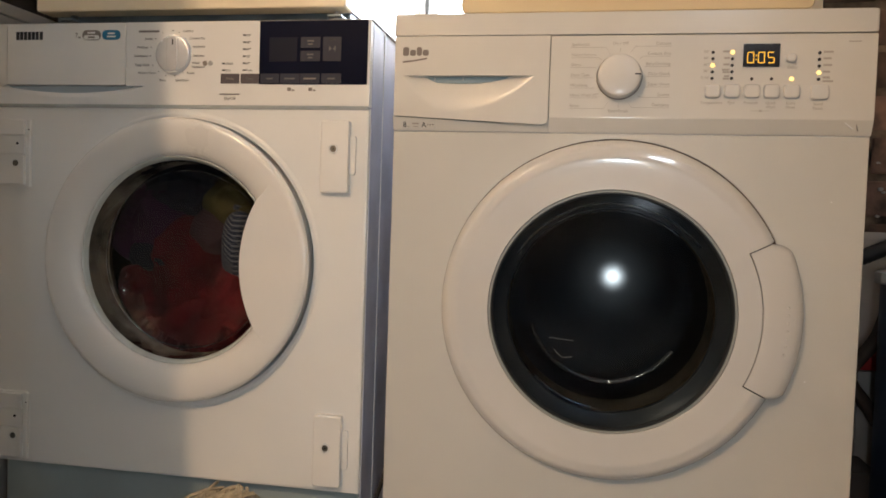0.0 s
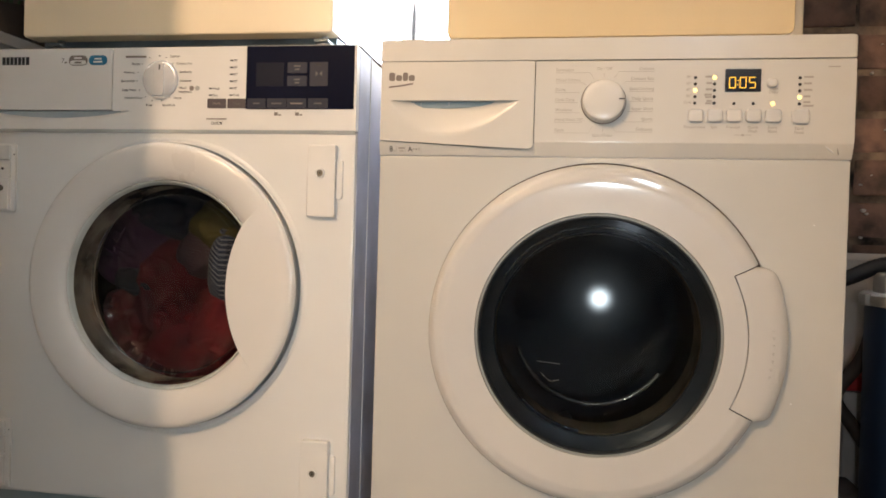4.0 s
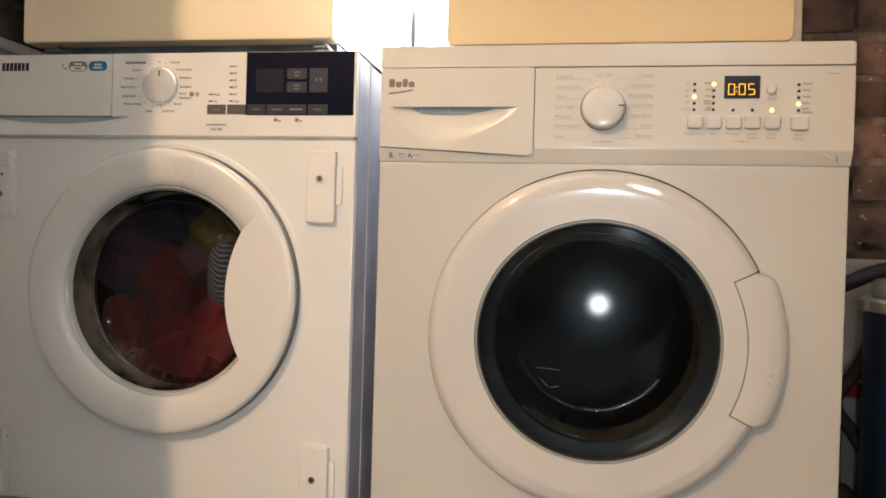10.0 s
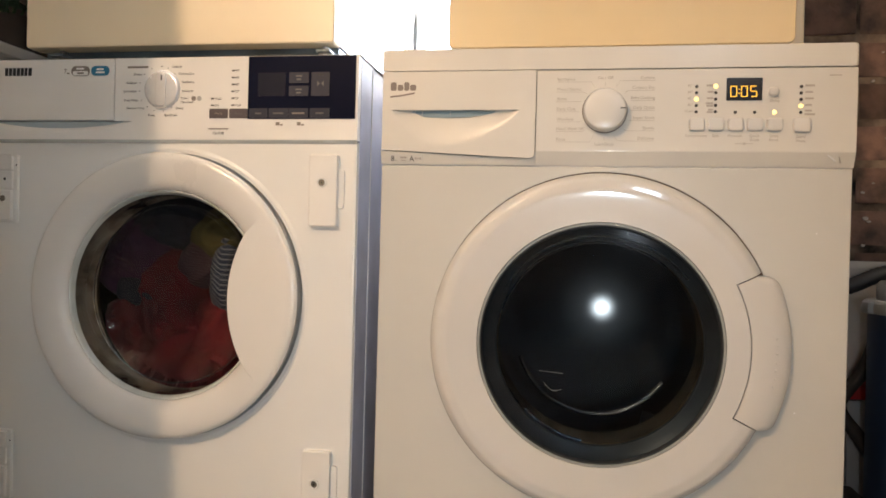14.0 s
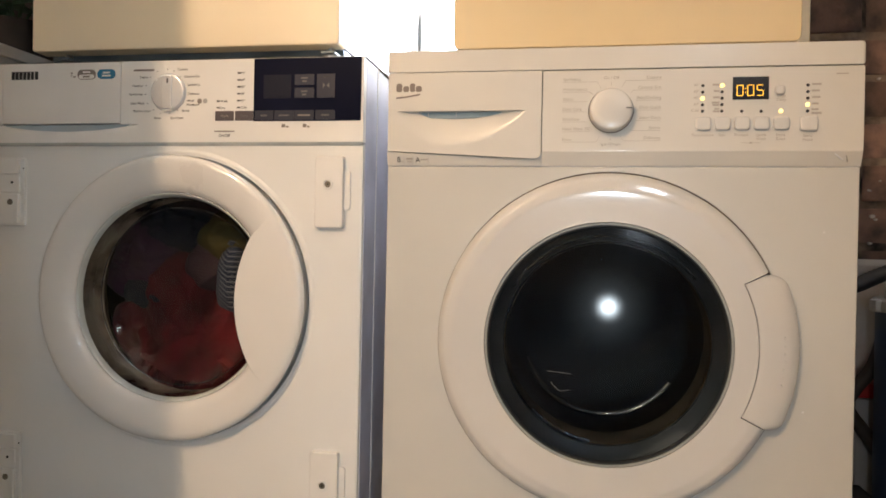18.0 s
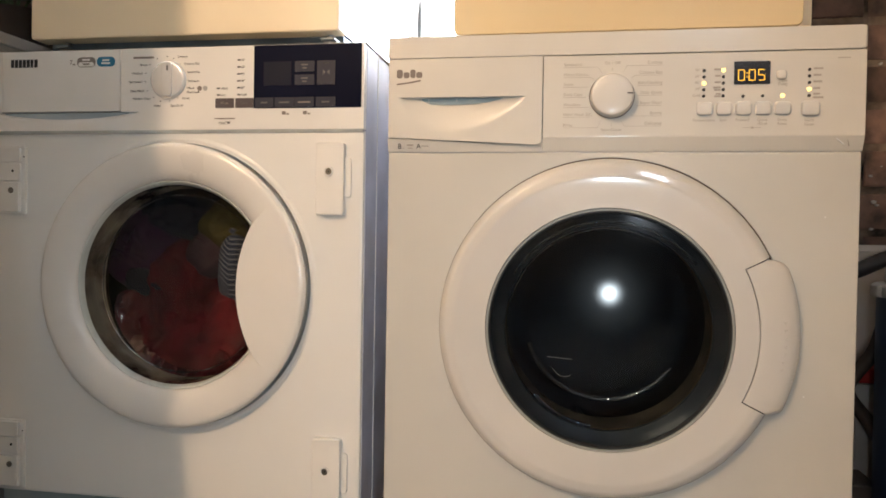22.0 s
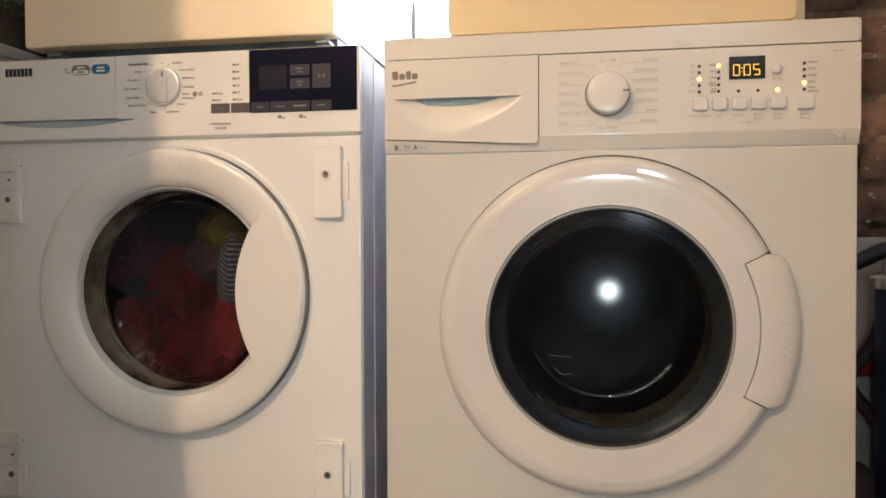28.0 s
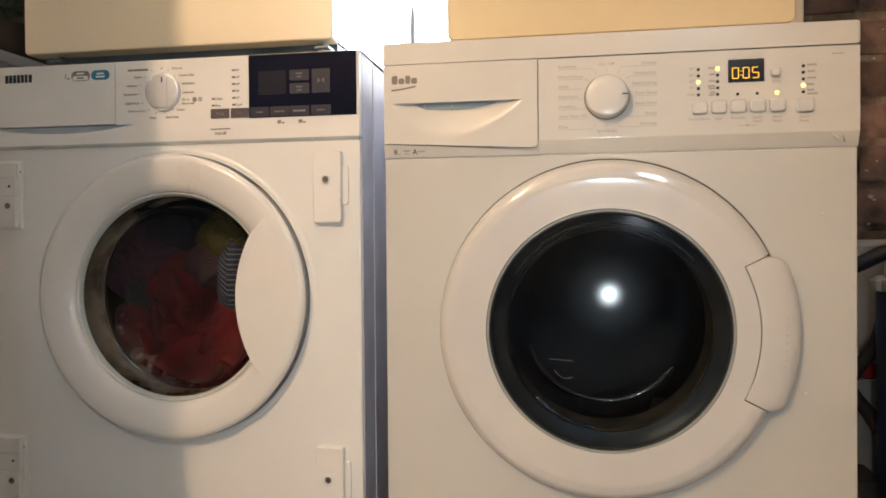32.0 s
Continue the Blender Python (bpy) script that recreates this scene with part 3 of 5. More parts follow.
    xs = steps(-0.2965, -0.0995, 62) + [-0.0975, -0.0955, -0.0938, -0.0926, -0.0918, -0.0915]
    zs = steps(0.7172, 0.7702, 34) + [0.77035, 0.7712] + steps(0.775, 0.8215, 6)
    drawer = sheet(0, 0, 0, 0, -0.0085, scoop, xs, zs, 0.03)
    for v in drawer.verts:
        if v.co.z < 0.7175:
            v.co.z = drawer_foot(v.co.x)
    dr = part("detergent_drawer", drawer, PANEL, top)
    slot = [(-0.2690, 0.7699), (-0.2680, 0.7672), (-0.2620, 0.7640), (-0.2400, 0.7618), (-0.2100, 0.7612), (-0.1800, 0.7622), (-0.1600, 0.7648), (-0.1480, 0.7676), (-0.1440, 0.7699)]
    # thin plate whose blue-grey stands in for shade deep in the grip
    well = part("grip_shade_plate", slab(slot, -0.0006, 0.0006), material("blue_grey_hollow_shade", (0.27, 0.36, 0.41), 0.35), dr, "blue-grey plate painted as the grip's shaded hollow")
    for x in (-0.253, -0.243, -0.205):
        part("rib", box(x - 0.0004, x + 0.0004, -0.0012, -0.0005, 0.7652, 0.7697), GREYW, well)

    # brand mark as a plain shape
    for x0, x1, z1 in ((-0.2858, -0.2778, 0.8075), (-0.2764, -0.2684, 0.8040), (-0.2672, -0.2602, 0.8075), (-0.2592, -0.2510, 0.8040)):
        part("brand_mark", slab(round_rect(x0, x1, 0.7962, z1, 0.0024, 4), -0.0088, -0.0084), BROWNINK, dr)
    sw = slab([(-0.286, 0.7868), (-0.270, 0.7886), (-0.2530, 0.7916), (-0.2530, 0.7938), (-0.270, 0.7908), (-0.286, 0.7890)], -0.0088, -0.0084)
    part("brand_underline", sw, BROWNINK, dr)
    # programme knob
    kx, kz = -0.0032, 0.7685
    knob = part("programme_knob", lathe([(0.0274, -0.0075), (0.0273, -0.0140), (0.0268, -0.0190), (0.0256, -0.0222), (0.0225, -0.0238), (0.012, -0.0243), (0.0, -0.0244)], kx, kz, n=64), KNOBW, top)
    # the knob's contact shadow, painted as a dark ring round its foot
    part("knob_shadow_ring", lathe([(0.0272, -0.0074), (0.0282, -0.0082), (0.0288, -0.0074)], kx, kz, n=64), GREYINK, knob, "dark ring painted as the knob's shadow")
    part("pointer", box(kx + 0.0185, kx + 0.0255, -0.0244, -0.0205, kz + 0.0003, kz + 0.0017), INK, knob, "black pointer mark")
    F = -0.0077
    rules = [(-0.065, -0.021, 0.806, -0.016, 0.798), (-0.065, -0.030, 0.793, -0.026, 0.790), (-0.065, -0.033, 0.7805, None, 0), (-0.065, -0.035, 0.7675, None, 0),
             (-0.065, -0.033, 0.7545, None, 0), (-0.065, -0.031, 0.742, -0.027, 0.745), (-0.065, -0.021, 0.7285, -0.0165, 0.737),
             (0.059, 0.015, 0.807, 0.010, 0.799), (0.059, 0.025, 0.7945, 0.021, 0.791), (0.059, 0.028, 0.7815, None, 0), (0.059, 0.029, 0.769, None, 0),
             (0.059, 0.028, 0.756, None, 0), (0.059, 0.024, 0.743, 0.021, 0.745), (0.059, 0.013, 0.730, 0.009, 0.737)]
    for x0, x1, z, x2, z2 in rules:
        bm = box(min(x0, x1), max(x0, x1), F - 0.0001, F + 0.0003, z - 0.00022, z + 0.00022)
        if x2 is not None:
            slab([(x1, z - 0.0003), (x1, z + 0.0003), (x2, z2 + 0.0003), (x2, z2 - 0.0003)], F - 0.0001, F + 0.0003, bm=bm)
        part("rule", bm, FAINTINK, top)
    for z0, z1 in ((0.8005, 0.805), (0.7305, 0.735)):
        part("rule", box(kx - 0.00025, kx + 0.00025, F - 0.0001, F + 0.0003, z0, z1), FAINTINK, top)
    S = 0.0056
    for words, z in (("Synthetics", 0.8078), ("Mixed Fabrics", 0.7948), ("Shirts", 0.7822), ("Dark Care", 0.7692), ("Woollens", 0.7562), ("Hand Wash 20°", 0.7437), ("Rinse", 0.7302)):
        letters(words, -0.0645, z, F, S, FAINTINK, top)
    for words, z in (("Cottons", 0.8088), ("Cottons Eco", 0.7963), ("BabyClothing", 0.7833), ("Daily Quick", 0.7708), ("Super Short", 0.7578), ("Sports", 0.7448), ("Delicates", 0.7318)):
        letters(words, 0.0590, z, F, S, FAINTINK, top, "RIGHT")
    letters("On / Off", kx, 0.8092, F, S, FAINTINK, top, "CENTER")
    letters("Spin+Drain", kx, 0.7237, F, S, FAINTINK, top, "CENTER")

    # timer display
    d = part("timer_display", slab(round_rect(0.1452, 0.1880, 0.7808, 0.8092, 0.0008, 2), -0.0083, -0.0074), DISPLAY, top)
    seg = {"0": "abcdef", "5": "afgcd"}
    for digit, x in (("0", 0.1500), ("0", 0.1626), ("5", 0.1738)):
        w, h, t, zb = 0.0079, 0.0138, 0.00088, 0.7853
        place = {"a": (x + t, x + w - t, zb + h - t, zb + h), "d": (x + t, x + w - t, zb, zb + t), "g": (x + t, x + w - t, zb + h / 2 - t / 2, zb + h / 2 + t / 2),
                 "f": (x, x + t, zb + h / 2 + t * 0.4, zb + h - t * 0.4), "e": (x, x + t, zb + t * 0.4, zb + h / 2 - t * 0.4),
                 "b": (x + w - t, x + w, zb + h / 2 + t * 0.4, zb + h - t * 0.4), "c": (x + w - t, x + w, zb + t * 0.4, zb + h / 2 - t * 0.4)}
        for s in seg[digit]:
            x0, x1, z0, z1 = place[s]
            part("segment", box(x0, x1, -0.0086, -0.0082, z0, z1), AMBER, d)
    for z in (0.7897, 0.7947):
        part("colon_dot", disc(0.1604, z, 0.0007, -0.0086, -0.0082, 10), AMBER, d)

    # indicator lamps and keys
    lit = {(0, 2), (1, 0), (3, 3)}
    for c, (x, z0) in ((0, (0.1095, 0.7988)), (1, (0.1327, 0.7988)), (3, (0.2335, 0.7978))):
        for k in range(5):
            on = (c, k) in lit
            part("indicator", disc(x, z0 - 0.008 * k, 0.0024 if on else 0.0020, -0.0086, -0.0074, 14, 0.0003), LEDLIT if on else LEDOFF, top, "glowing amber indicator" if on else "")
    for x, on in ((0.157, False), (0.180, False), (0.2032, True)):
        part("indicator", disc(x - 0.0005, 0.7662, 0.0024 if on else 0.0020, -0.0086, -0.0074, 14, 0.0003), LEDLIT if on else LEDOFF, top, "glowing amber indicator" if on else "")
    for x, z, w, h in ((0.1108, 0.751, 0.0095, 0.0083), (0.134, 0.751, 0.0095, 0.0083), (0.1572, 0.751, 0.0095, 0.0083), (0.1802, 0.751, 0.0095, 0.0083), (0.2033, 0.7508, 0.0095, 0.0083), (0.2352, 0.7502, 0.0105, 0.0092), (0.2010, 0.7918, 0.0060, 0.0056)):
        b = part("push_button", slab(round_rect(x - w, x + w, z - h, z + h, 0.0042, 5), -0.0116, -0.0074, 0.0020, 0.0006), KNOBW, top)
        part("button_surround", slab(round_rect(x - w - 0.0006, x + w + 0.0006, z - h - 0.0010, z + h + 0.0002, 0.0045, 5), -0.0078, -0.0074), GREYW, b, "grey joint round the button")
    for x, words, z in ((0.1085, "90°", 0.7983), (0.1085, "60°", 0.7903), (0.1085, "40°", 0.7823), (0.1085, "30°", 0.7743), (0.1085, "Cold", 0.7663)):
        letters(words, x - 0.0032, z, F, 0.0048, FAINTINK, top, "RIGHT")
    for z, w in ((0.8, 0.0085), (0.792, 0.007), (0.784, 0.0075), (0.7775, 0.009), (0.7745, 0.008), (0.7695, 0.006), (0.7665, 0.0075)):
        bar(0.1298 - w, 0.1298, z, 0.0024, F, FAINTINK, top)
    for z, w in ((0.799, 0.011), (0.791, 0.009), (0.783, 0.010), (0.775, 0.008), (0.768, 0.008), (0.7635, 0.012)):
        bar(0.2382, 0.2382 + w, z, 0.0024, F, FAINTINK, top)
    for words, x, z in (("Temperature", 0.110, 0.7352), ("Spin", 0.1335, 0.7352), ("Prewash", 0.1568, 0.7352), ("Quick", 0.180, 0.7352), ("Wash", 0.180, 0.7302), ("Extra", 0.203, 0.7352), ("Rinse", 0.203, 0.7302), ("Start/", 0.2345, 0.7342), ("Pause", 0.2345, 0.7292), ("Time", 0.203, 0.7835), ("Delay", 0.203, 0.7790)):
        letters(words, x, z, F, 0.0050, FAINTINK, top, "CENTER")
    bar(0.157, 0.1655, 0.727, 0.0006, F, FAINTINK, top)
    bar(0.1665, 0.1700, 0.727, 0.0024, F, FAINTINK, top)
    bar(0.171, 0.179, 0.727, 0.0006, F, FAINTINK, top)
    bar(0.266, 0.280, 0.8115, 0.0014, F, FAINTINK, top)

    part("scratch_and_glint", slab([(0.2660, 0.7135), (0.2672, 0.7140), (0.2765, 0.7065), (0.2750, 0.7060)], -0.0064, -0.002), WHITEPAINT, top, "pale scratch")
    part("scratch_and_glint", slab([(0.2796, 0.7120), (0.2801, 0.7120), (0.2822, 0.7040), (0.2816, 0.7040)], -0.0060, -0.002), FAINTINK, top, "dull scratch")
    for x, z, w in ((0.2380, 0.3930, 0.0012), (0.2580, 0.6170, 0.0009)):
        part("white_speck", disc(x, z, w, -0.0007, 0.001, 8, 0.0004), WHITEPAINT, top)
    # door: ring, handle, dark dome, glass bowl
    face, y_ = [], -0.0240                       # faintly dished, then rolled over in the outermost two centimetres
    for k in range(45):
        r_ = 0.1635 + 0.0562 * k / 44
        if k:
            s_ = max(0.0, (r_ - 0.2070) / 0.0127)
            dish = -0.098 * max(0.0, min(1.0, (r_ - 0.176) / 0.018))
            turn = max(0.0, min(1.0, (r_ - 0.1950) / 0.0075))
            y_ += 0.0562 / 44 * (dish + (0.20 - dish) * turn * turn * (3 - 2 * turn) + 2.6 * s_ ** 1.6)
        face.append((r_, y_))
    ringp = [(0.2197, 0.004)] + face[::-1] + [(0.1590, -0.0240), (0.1566, -0.0240), (0.1562, -0.0236), (0.1562, 0.004)]
    ringp = [(r_, y_ * 0.8 if y_ < 0 else y_) for r_, y_ in ringp]
    rb = lathe(ringp, BX, BZ, 26.5, 333.1, 120)
    lathe([(0.1846, 0.004), (0.1846, -0.0186)] + [p for p in ringp[1:] if p[0] < 0.1842], BX, BZ, -26.9, 26.5, 30, bm=rb)
    door = part("door", rb, RINGW, top)
    hp = [(0.1856, 0.0), (0.1856, -0.0184), (0.1863, -0.0191), (0.192, -0.0195), (0.202, -0.0195), (0.212, -0.0190), (0.220, -0.0180), (0.2270, -0.0160), (0.2318, -0.0125), (0.2344, -0.0080), (0.2352, -0.003), (0.2352, -0.001)]
    handle = lathe(hp, BX, BZ, -26.5, 26.1, 60)
    for v in handle.verts:                      # the handle's outer corners are rounded off
        dx, dz = v.co.x - BX, v.co.z - BZ
        a, r = math.degrees(math.atan2(dz, dx)), math.hypot(dx, dz)
        near, span, cut = (26.1 - a, 6.0, 0.017) if a > 0 else (a + 26.5, 4.0, 0.011)
        if near < span and r > 0.205:
            k = (1 - near / span) ** 2.2 * cut * (r - 0.205) / 0.026
            v.co.x, v.co.z = BX + dx * (1 - k / r), BZ + dz * (1 - k / r)
    hd = part("door_handle", handle, RINGW, door)
    for k in range(7):
        a = radians(4.6 - k * 2.62)
        part("grip_dot", disc(BX + 0.2150 * math.cos(a), BZ + 0.2150 * math.sin(a), 0.0016, -0.0198, -0.017, 10, 0.0008), RINGW, hd)
    part("window_rim", lathe([(0.1532, -0.0140), (0.1528, -0.0168), (0.1512, -0.0168), (0.1500, -0.0150), (0.1490, -0.012)], BX, BZ, n=128), DARKRIM, door, "glossy charcoal rim")
    part("window_seal", lathe([(0.1561, -0.006), (0.1560, -0.0165), (0.1556, -0.0172), (0.1529, -0.0172), (0.1525, -0.008)], BX, BZ, n=128), GREENGREY, door, "thin grey-green seal")
    part("inner_frame", lathe([(0.1500, -0.0090), (0.1440, -0.0050), (0.1360, -0.0020), (0.1330, -0.0005), (0.1322, 0.0030), (0.1330, 0.006)], BX, BZ, n=128), CHARFRAME, door, "charcoal frame behind the smoked window")
    part("smoked_dome", lathe([(r, -0.0262 + r * r / 1.66) for r in steps(0.1495, 0.0, 16)], BX, BZ, n=96), GLASS_SMOKE, door, "smoked convex window")
    # two reflections in the dark glass, modelled as thin pale lines
    for line in (((-0.0744, -0.0358), (-0.060, -0.0366), (-0.044, -0.0378)), ((-0.0680, -0.0500), (-0.0630, -0.0560), (-0.0560, -0.0605), (-0.0450, -0.0585))):
        streak = [(BX + u, -0.0262 + (u * u + w * w) / 1.66, BZ + w) for u, w in line]
        part("scratch_and_glint", tube(streak, 0.00024, 6), GREENGREY, door, "fine pale line painted as a reflection in the dark glass")
    bowl = lathe([(0.131, 0.006), (0.129, 0.030), (0.124, 0.062), (0.117, 0.088), (0.110, 0.099), (0.098, 0.104), (0.06, 0.106), (0.0, 0.106)], BX, BZ, n=96)
    for v in bowl.verts:                        # its bottom slopes towards the drum
        if v.co.y > 0.09:
            v.co.y += 0.42 * (v.co.z - BZ + 0.11)
    part("glass_bowl", bowl, GLASS_BOWL, door)
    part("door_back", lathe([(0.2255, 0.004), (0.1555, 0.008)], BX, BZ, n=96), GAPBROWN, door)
    # cut to an arc, so that the lip gleams only along the bottom
    part("bowl_lip", lathe([(0.1145, 0.0935), (0.1132, 0.0892), (0.1108, 0.0872), (0.1084, 0.0884), (0.1070, 0.0930)], BX, BZ, 198, 326, 64), LIPGLASS, door, "shiny lip of the glass bowl")
    # partial rings added to the glass, shaped to throw glints along these arcs
    for r_, y_, a0, a1 in ((0.1310, 0.008, 50, 165), (0.1310, 0.008, 225, 262), (0.1395, -0.0036, 38, 150)):
        part("glint_arc", lathe([(r_ + 0.0026, y_ + 0.0004), (r_ + 0.0014, y_ - 0.0010), (r_, y_ - 0.0015), (r_ - 0.0014, y_ - 0.0010), (r_ - 0.0024, y_ + 0.0006)], BX, BZ, a0, a1, 96), LIPGLASS, door)
    part("door_gasket", lathe([(0.168, 0.020), (0.150, 0.024), (0.1460, 0.034), (0.1520, 0.040), (0.1450, 0.051), (0.1515, 0.057), (0.1415, 0.069), (0.1480, 0.075), (0.1385, 0.086), (0.1370, 0.094), (0.1440, 0.100), (0.170, 0.106)], BX, BZ, n=96), BROWNRUBBER, top, "brownish grey rubber gasket")
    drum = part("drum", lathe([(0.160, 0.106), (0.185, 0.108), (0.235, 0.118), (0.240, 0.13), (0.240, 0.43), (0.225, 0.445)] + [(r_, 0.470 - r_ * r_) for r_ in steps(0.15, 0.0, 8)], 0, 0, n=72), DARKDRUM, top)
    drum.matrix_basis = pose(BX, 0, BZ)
    for a in (100, 220, 340):
        ca, sa = math.cos(radians(a)), math.sin(radians(a))
        lift = bmesh.new()
        sec = [(0.240, -0.03), (0.205, -0.012), (0.195, 0.0), (0.205, 0.012), (0.240, 0.03)]
        f0 = [lift.verts.new((q * ca - t * sa, 0.14, q * sa + t * ca)) for q, t in sec]
        f1 = [lift.verts.new((q * ca - t * sa, 0.42, q * sa + t * ca)) for q, t in sec]
        for k in range(4):
            lift.faces.new((f0[k], f0[k + 1], f1[k + 1], f1[k]))
        lift.faces.new(f0)
        lift.faces.new(f1)
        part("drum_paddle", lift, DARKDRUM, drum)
    return drum


spinning_drum = freestanding_washer()


# ---- built-in washing machine with the clear porthole ----
ZX, ZZ, ZY = -0.6535, 0.5035, 0.08


def builtin_washer():
    top = thing("built_in_washing_machine", "white built-in washing machine with clear porthole and bare hinge plates", "washing machine")
    part("front_panel", plate_with_hole(-0.974, -0.3545, 0.163, 0.7385, ZX - 0.0006, ZZ - 0.0002, 0.2195, ZY, ZY + 0.03, bevel=0.006), ENAMEL_Z, top)
    emb = lathe([(0.2300, ZY + 0.0003), (0.2262, ZY - 0.0010), (0.2225, ZY - 0.0008), (0.2200, ZY + 0.0010), (0.2192, ZY + 0.02)], ZX - 0.0006, ZZ - 0.0002, n=110)
    part("door_surround", emb, ENAMEL_Z, top)
    side = part("side_panel", box(-0.3565, -0.3535, ZY + 0.006, 0.147, 0.10, 0.8648, 0.0008), STEEL, top, "steel side tinted with the blue of daylight")
    part("side_seam", box(-0.3560, -0.3525, 0.1470, 0.1486, 0.10, 0.8648, 0.0004), ENAMEL_Z, side, "pale folded seam")
    part("side_panel", box(-0.3580, -0.3550, 0.150, 0.60, 0.10, 0.8648, 0.0008), STEEL, top, "steel side tinted with the blue of daylight")
    part("side_panel", box(-0.974, -0.970, ZY + 0.03, 0.60, 0.10, 0.8648, 0.0008), STEEL, top, "steel side tinted with the blue of daylight")
    part("top_plate", box(-0.973, -0.3522, ZY - 0.002, 0.60, 0.8652, 0.868, 0.0006), CAPGREY, top, "thin grey top edge")
    part("back_panel", box(-0.970, -0.358, 0.596, 0.60, 0.10, 0.8635), GREYW, top)
    part("plinth", box(-0.966, -0.362, 0.100, 0.112, 0.0, 0.1625, 0.001), PLINTH, top, "recessed blue-grey plinth")
    part("base", box(-0.970, -0.358, 0.125, 0.596, 0.10, 0.105), GREYW, top)
    for x in (-0.90, -0.40):
        for y in (0.2, 0.55):
            f_ = part("foot", lathe([(0.0, 0.0), (0.02, 0.0), (0.02, 0.01), (0.006, 0.014), (0.006, 0.10), (0.0, 0.10)], 0, 0, n=16), RUBBER, top)
            f_.matrix_basis = pose(x, y, 0) @ pose(0, 0, 0, 90)

    # control fascia, with the crescent grip under the drawer
    P = ZY - 0.008

    def crescent(x, z):
        u = (x + 0.838) / 0.124
        if abs(u) >= 1 or z > 0.7692:
            return 0.0
        lo = 0.7692 - 0.0185 * (1 - u * u) ** 0.75
        if z <= lo:
            return 0.0
        s = (z - lo) / (0.7692 - lo)
        return 0.0105 * (1 - u * u) ** 0.5 * s ** 1.5
    low = sheet(0, 0, 0, 0, P, crescent, [-0.974] + steps(-0.962, -0.7125, 62) + steps(-0.70, -0.3540, 4), steps(0.741, 0.7505, 3) + steps(0.7515, 0.7692, 16), 0.03)
    part("lower_fascia", low, PANEL_Z, top)
    # a plate whose slate blue imitates the soft shadow inside the crescent
    hollow = [(-0.9480, 0.7690), (-0.9380, 0.7630), (-0.9100, 0.7590), (-0.8700, 0.7568), (-0.8150, 0.7568), (-0.7720, 0.7590), (-0.7420, 0.7630), (-0.7300, 0.7690)]
    part("grip_shade_plate", slab(hollow, P + 0.0030, P + 0.0050), material("slate_blue_hollow_shade", (0.42, 0.50, 0.56), 0.4), top, "slate-blue plate painted as the grip's shaded hollow")
    dr = part("detergent_drawer", slab(round_rect(-0.949, -0.7435, 0.7705, 0.8655, 0.002, 3), P - 0.0015, ZY + 0.02, 0.0010), PANEL_Z, top)
    part("control_fascia", box(-0.7427, -0.3540, P, ZY + 0.02, 0.7692, 0.866), PANEL_Z, top)
    part("fascia_end", box(-0.974, -0.9502, P, ZY + 0.02, 0.7692, 0.866), PANEL_Z, top)
    # strip added over the fascia's shadow line, its pale colour imitating light there
    light_strip = box(-0.972, -0.357, ZY - 0.0076, ZY + 0.02, 0.7365, 0.7409)
    for v in light_strip.verts:                        # slopes back under the fascia
        if v.co.z < 0.739 and v.co.y < ZY:
            v.co.y = ZY - 0.0004
    part("fascia_light_strip", light_strip, PALETRIM, top, "pale bluish strip added to lighten the shadow under the fascia")
    D = P - 0.0017
    # brand mark as a row of plain shapes, and badges
    for k in range(7):
        x0 = -0.9330 + k * 0.0069
        part("brand_mark", box(x0, x0 + (0.0055 if k != 5 else 0.0048), D - 0.0002, D + 0.0003, 0.8405, 0.8530), INK, dr)
    letters("7", -0.8300, 0.8435, D, 0.010, GREYINK, dr)
    bar(-0.8245, -0.8205, 0.8435, 0.0022, D, GREYINK, dr)
    bd = part("badge", slab(round_rect(-0.8170, -0.7855, 0.8390, 0.8545, 0.0072, 6), D - 0.0003, D + 0.0003), GREYINK, dr, "taupe pill badge")
    part("badge_window", slab(round_rect(-0.8145, -0.7880, 0.8402, 0.8468, 0.003, 4), D - 0.0005, D), PANEL_Z, bd)
    part("print_bar", box(-0.808, -0.795, D - 0.0006, D - 0.0002, 0.8492, 0.8518), PANEL_Z, bd)
    part("print_bar", box(-0.807, -0.7955, D - 0.0008, D - 0.0004, 0.8422, 0.8448), GREYINK, bd)
    bd = part("badge", slab(round_rect(-0.7830, -0.7520, 0.8395, 0.8545, 0.0072, 6), D - 0.0003, D + 0.0003), BLUEINK, dr, "teal pill badge")
    for z, w in ((0.8492, 0.006), (0.8445, 0.0075)):
        part("print_bar", box(-0.7675 - w, -0.7675 + w, D - 0.0006, D - 0.0002, z - 0.0013, z + 0.0013), PANEL_Z, bd)
    # programme knob
    kx, kz = -0.6630, 0.8170
    knob = part("programme_knob", lathe([(0.0292, P), (0.0292, P - 0.0012), (0.0284, P - 0.0022), (0.0280, P - 0.0040), (0.0270, P - 0.0052), (0.0250, P - 0.0057), (0.0, P - 0.0060)], kx, kz, n=64), SILVER, top, "silver programme knob")
    part("grip_bar", slab(round_rect(kx - 0.0085, kx + 0.0085, kz - 0.0262, kz + 0.0262, 0.005, 5), P - 0.0078, P - 0.0045, 0.0020), SILVER, knob)
    part("pointer", box(kx + 0.0006, kx + 0.0028, P - 0.0084, P - 0.0072, kz + 0.0130, kz + 0.0210), INK, knob, "black pointer mark")
    part("grip_foot", box(kx - 0.008, kx + 0.008, P - 0.0062, P - 0.002, kz - 0.0292, kz - 0.0266, 0.001), GREYW, knob)
    Q = P - 0.0002
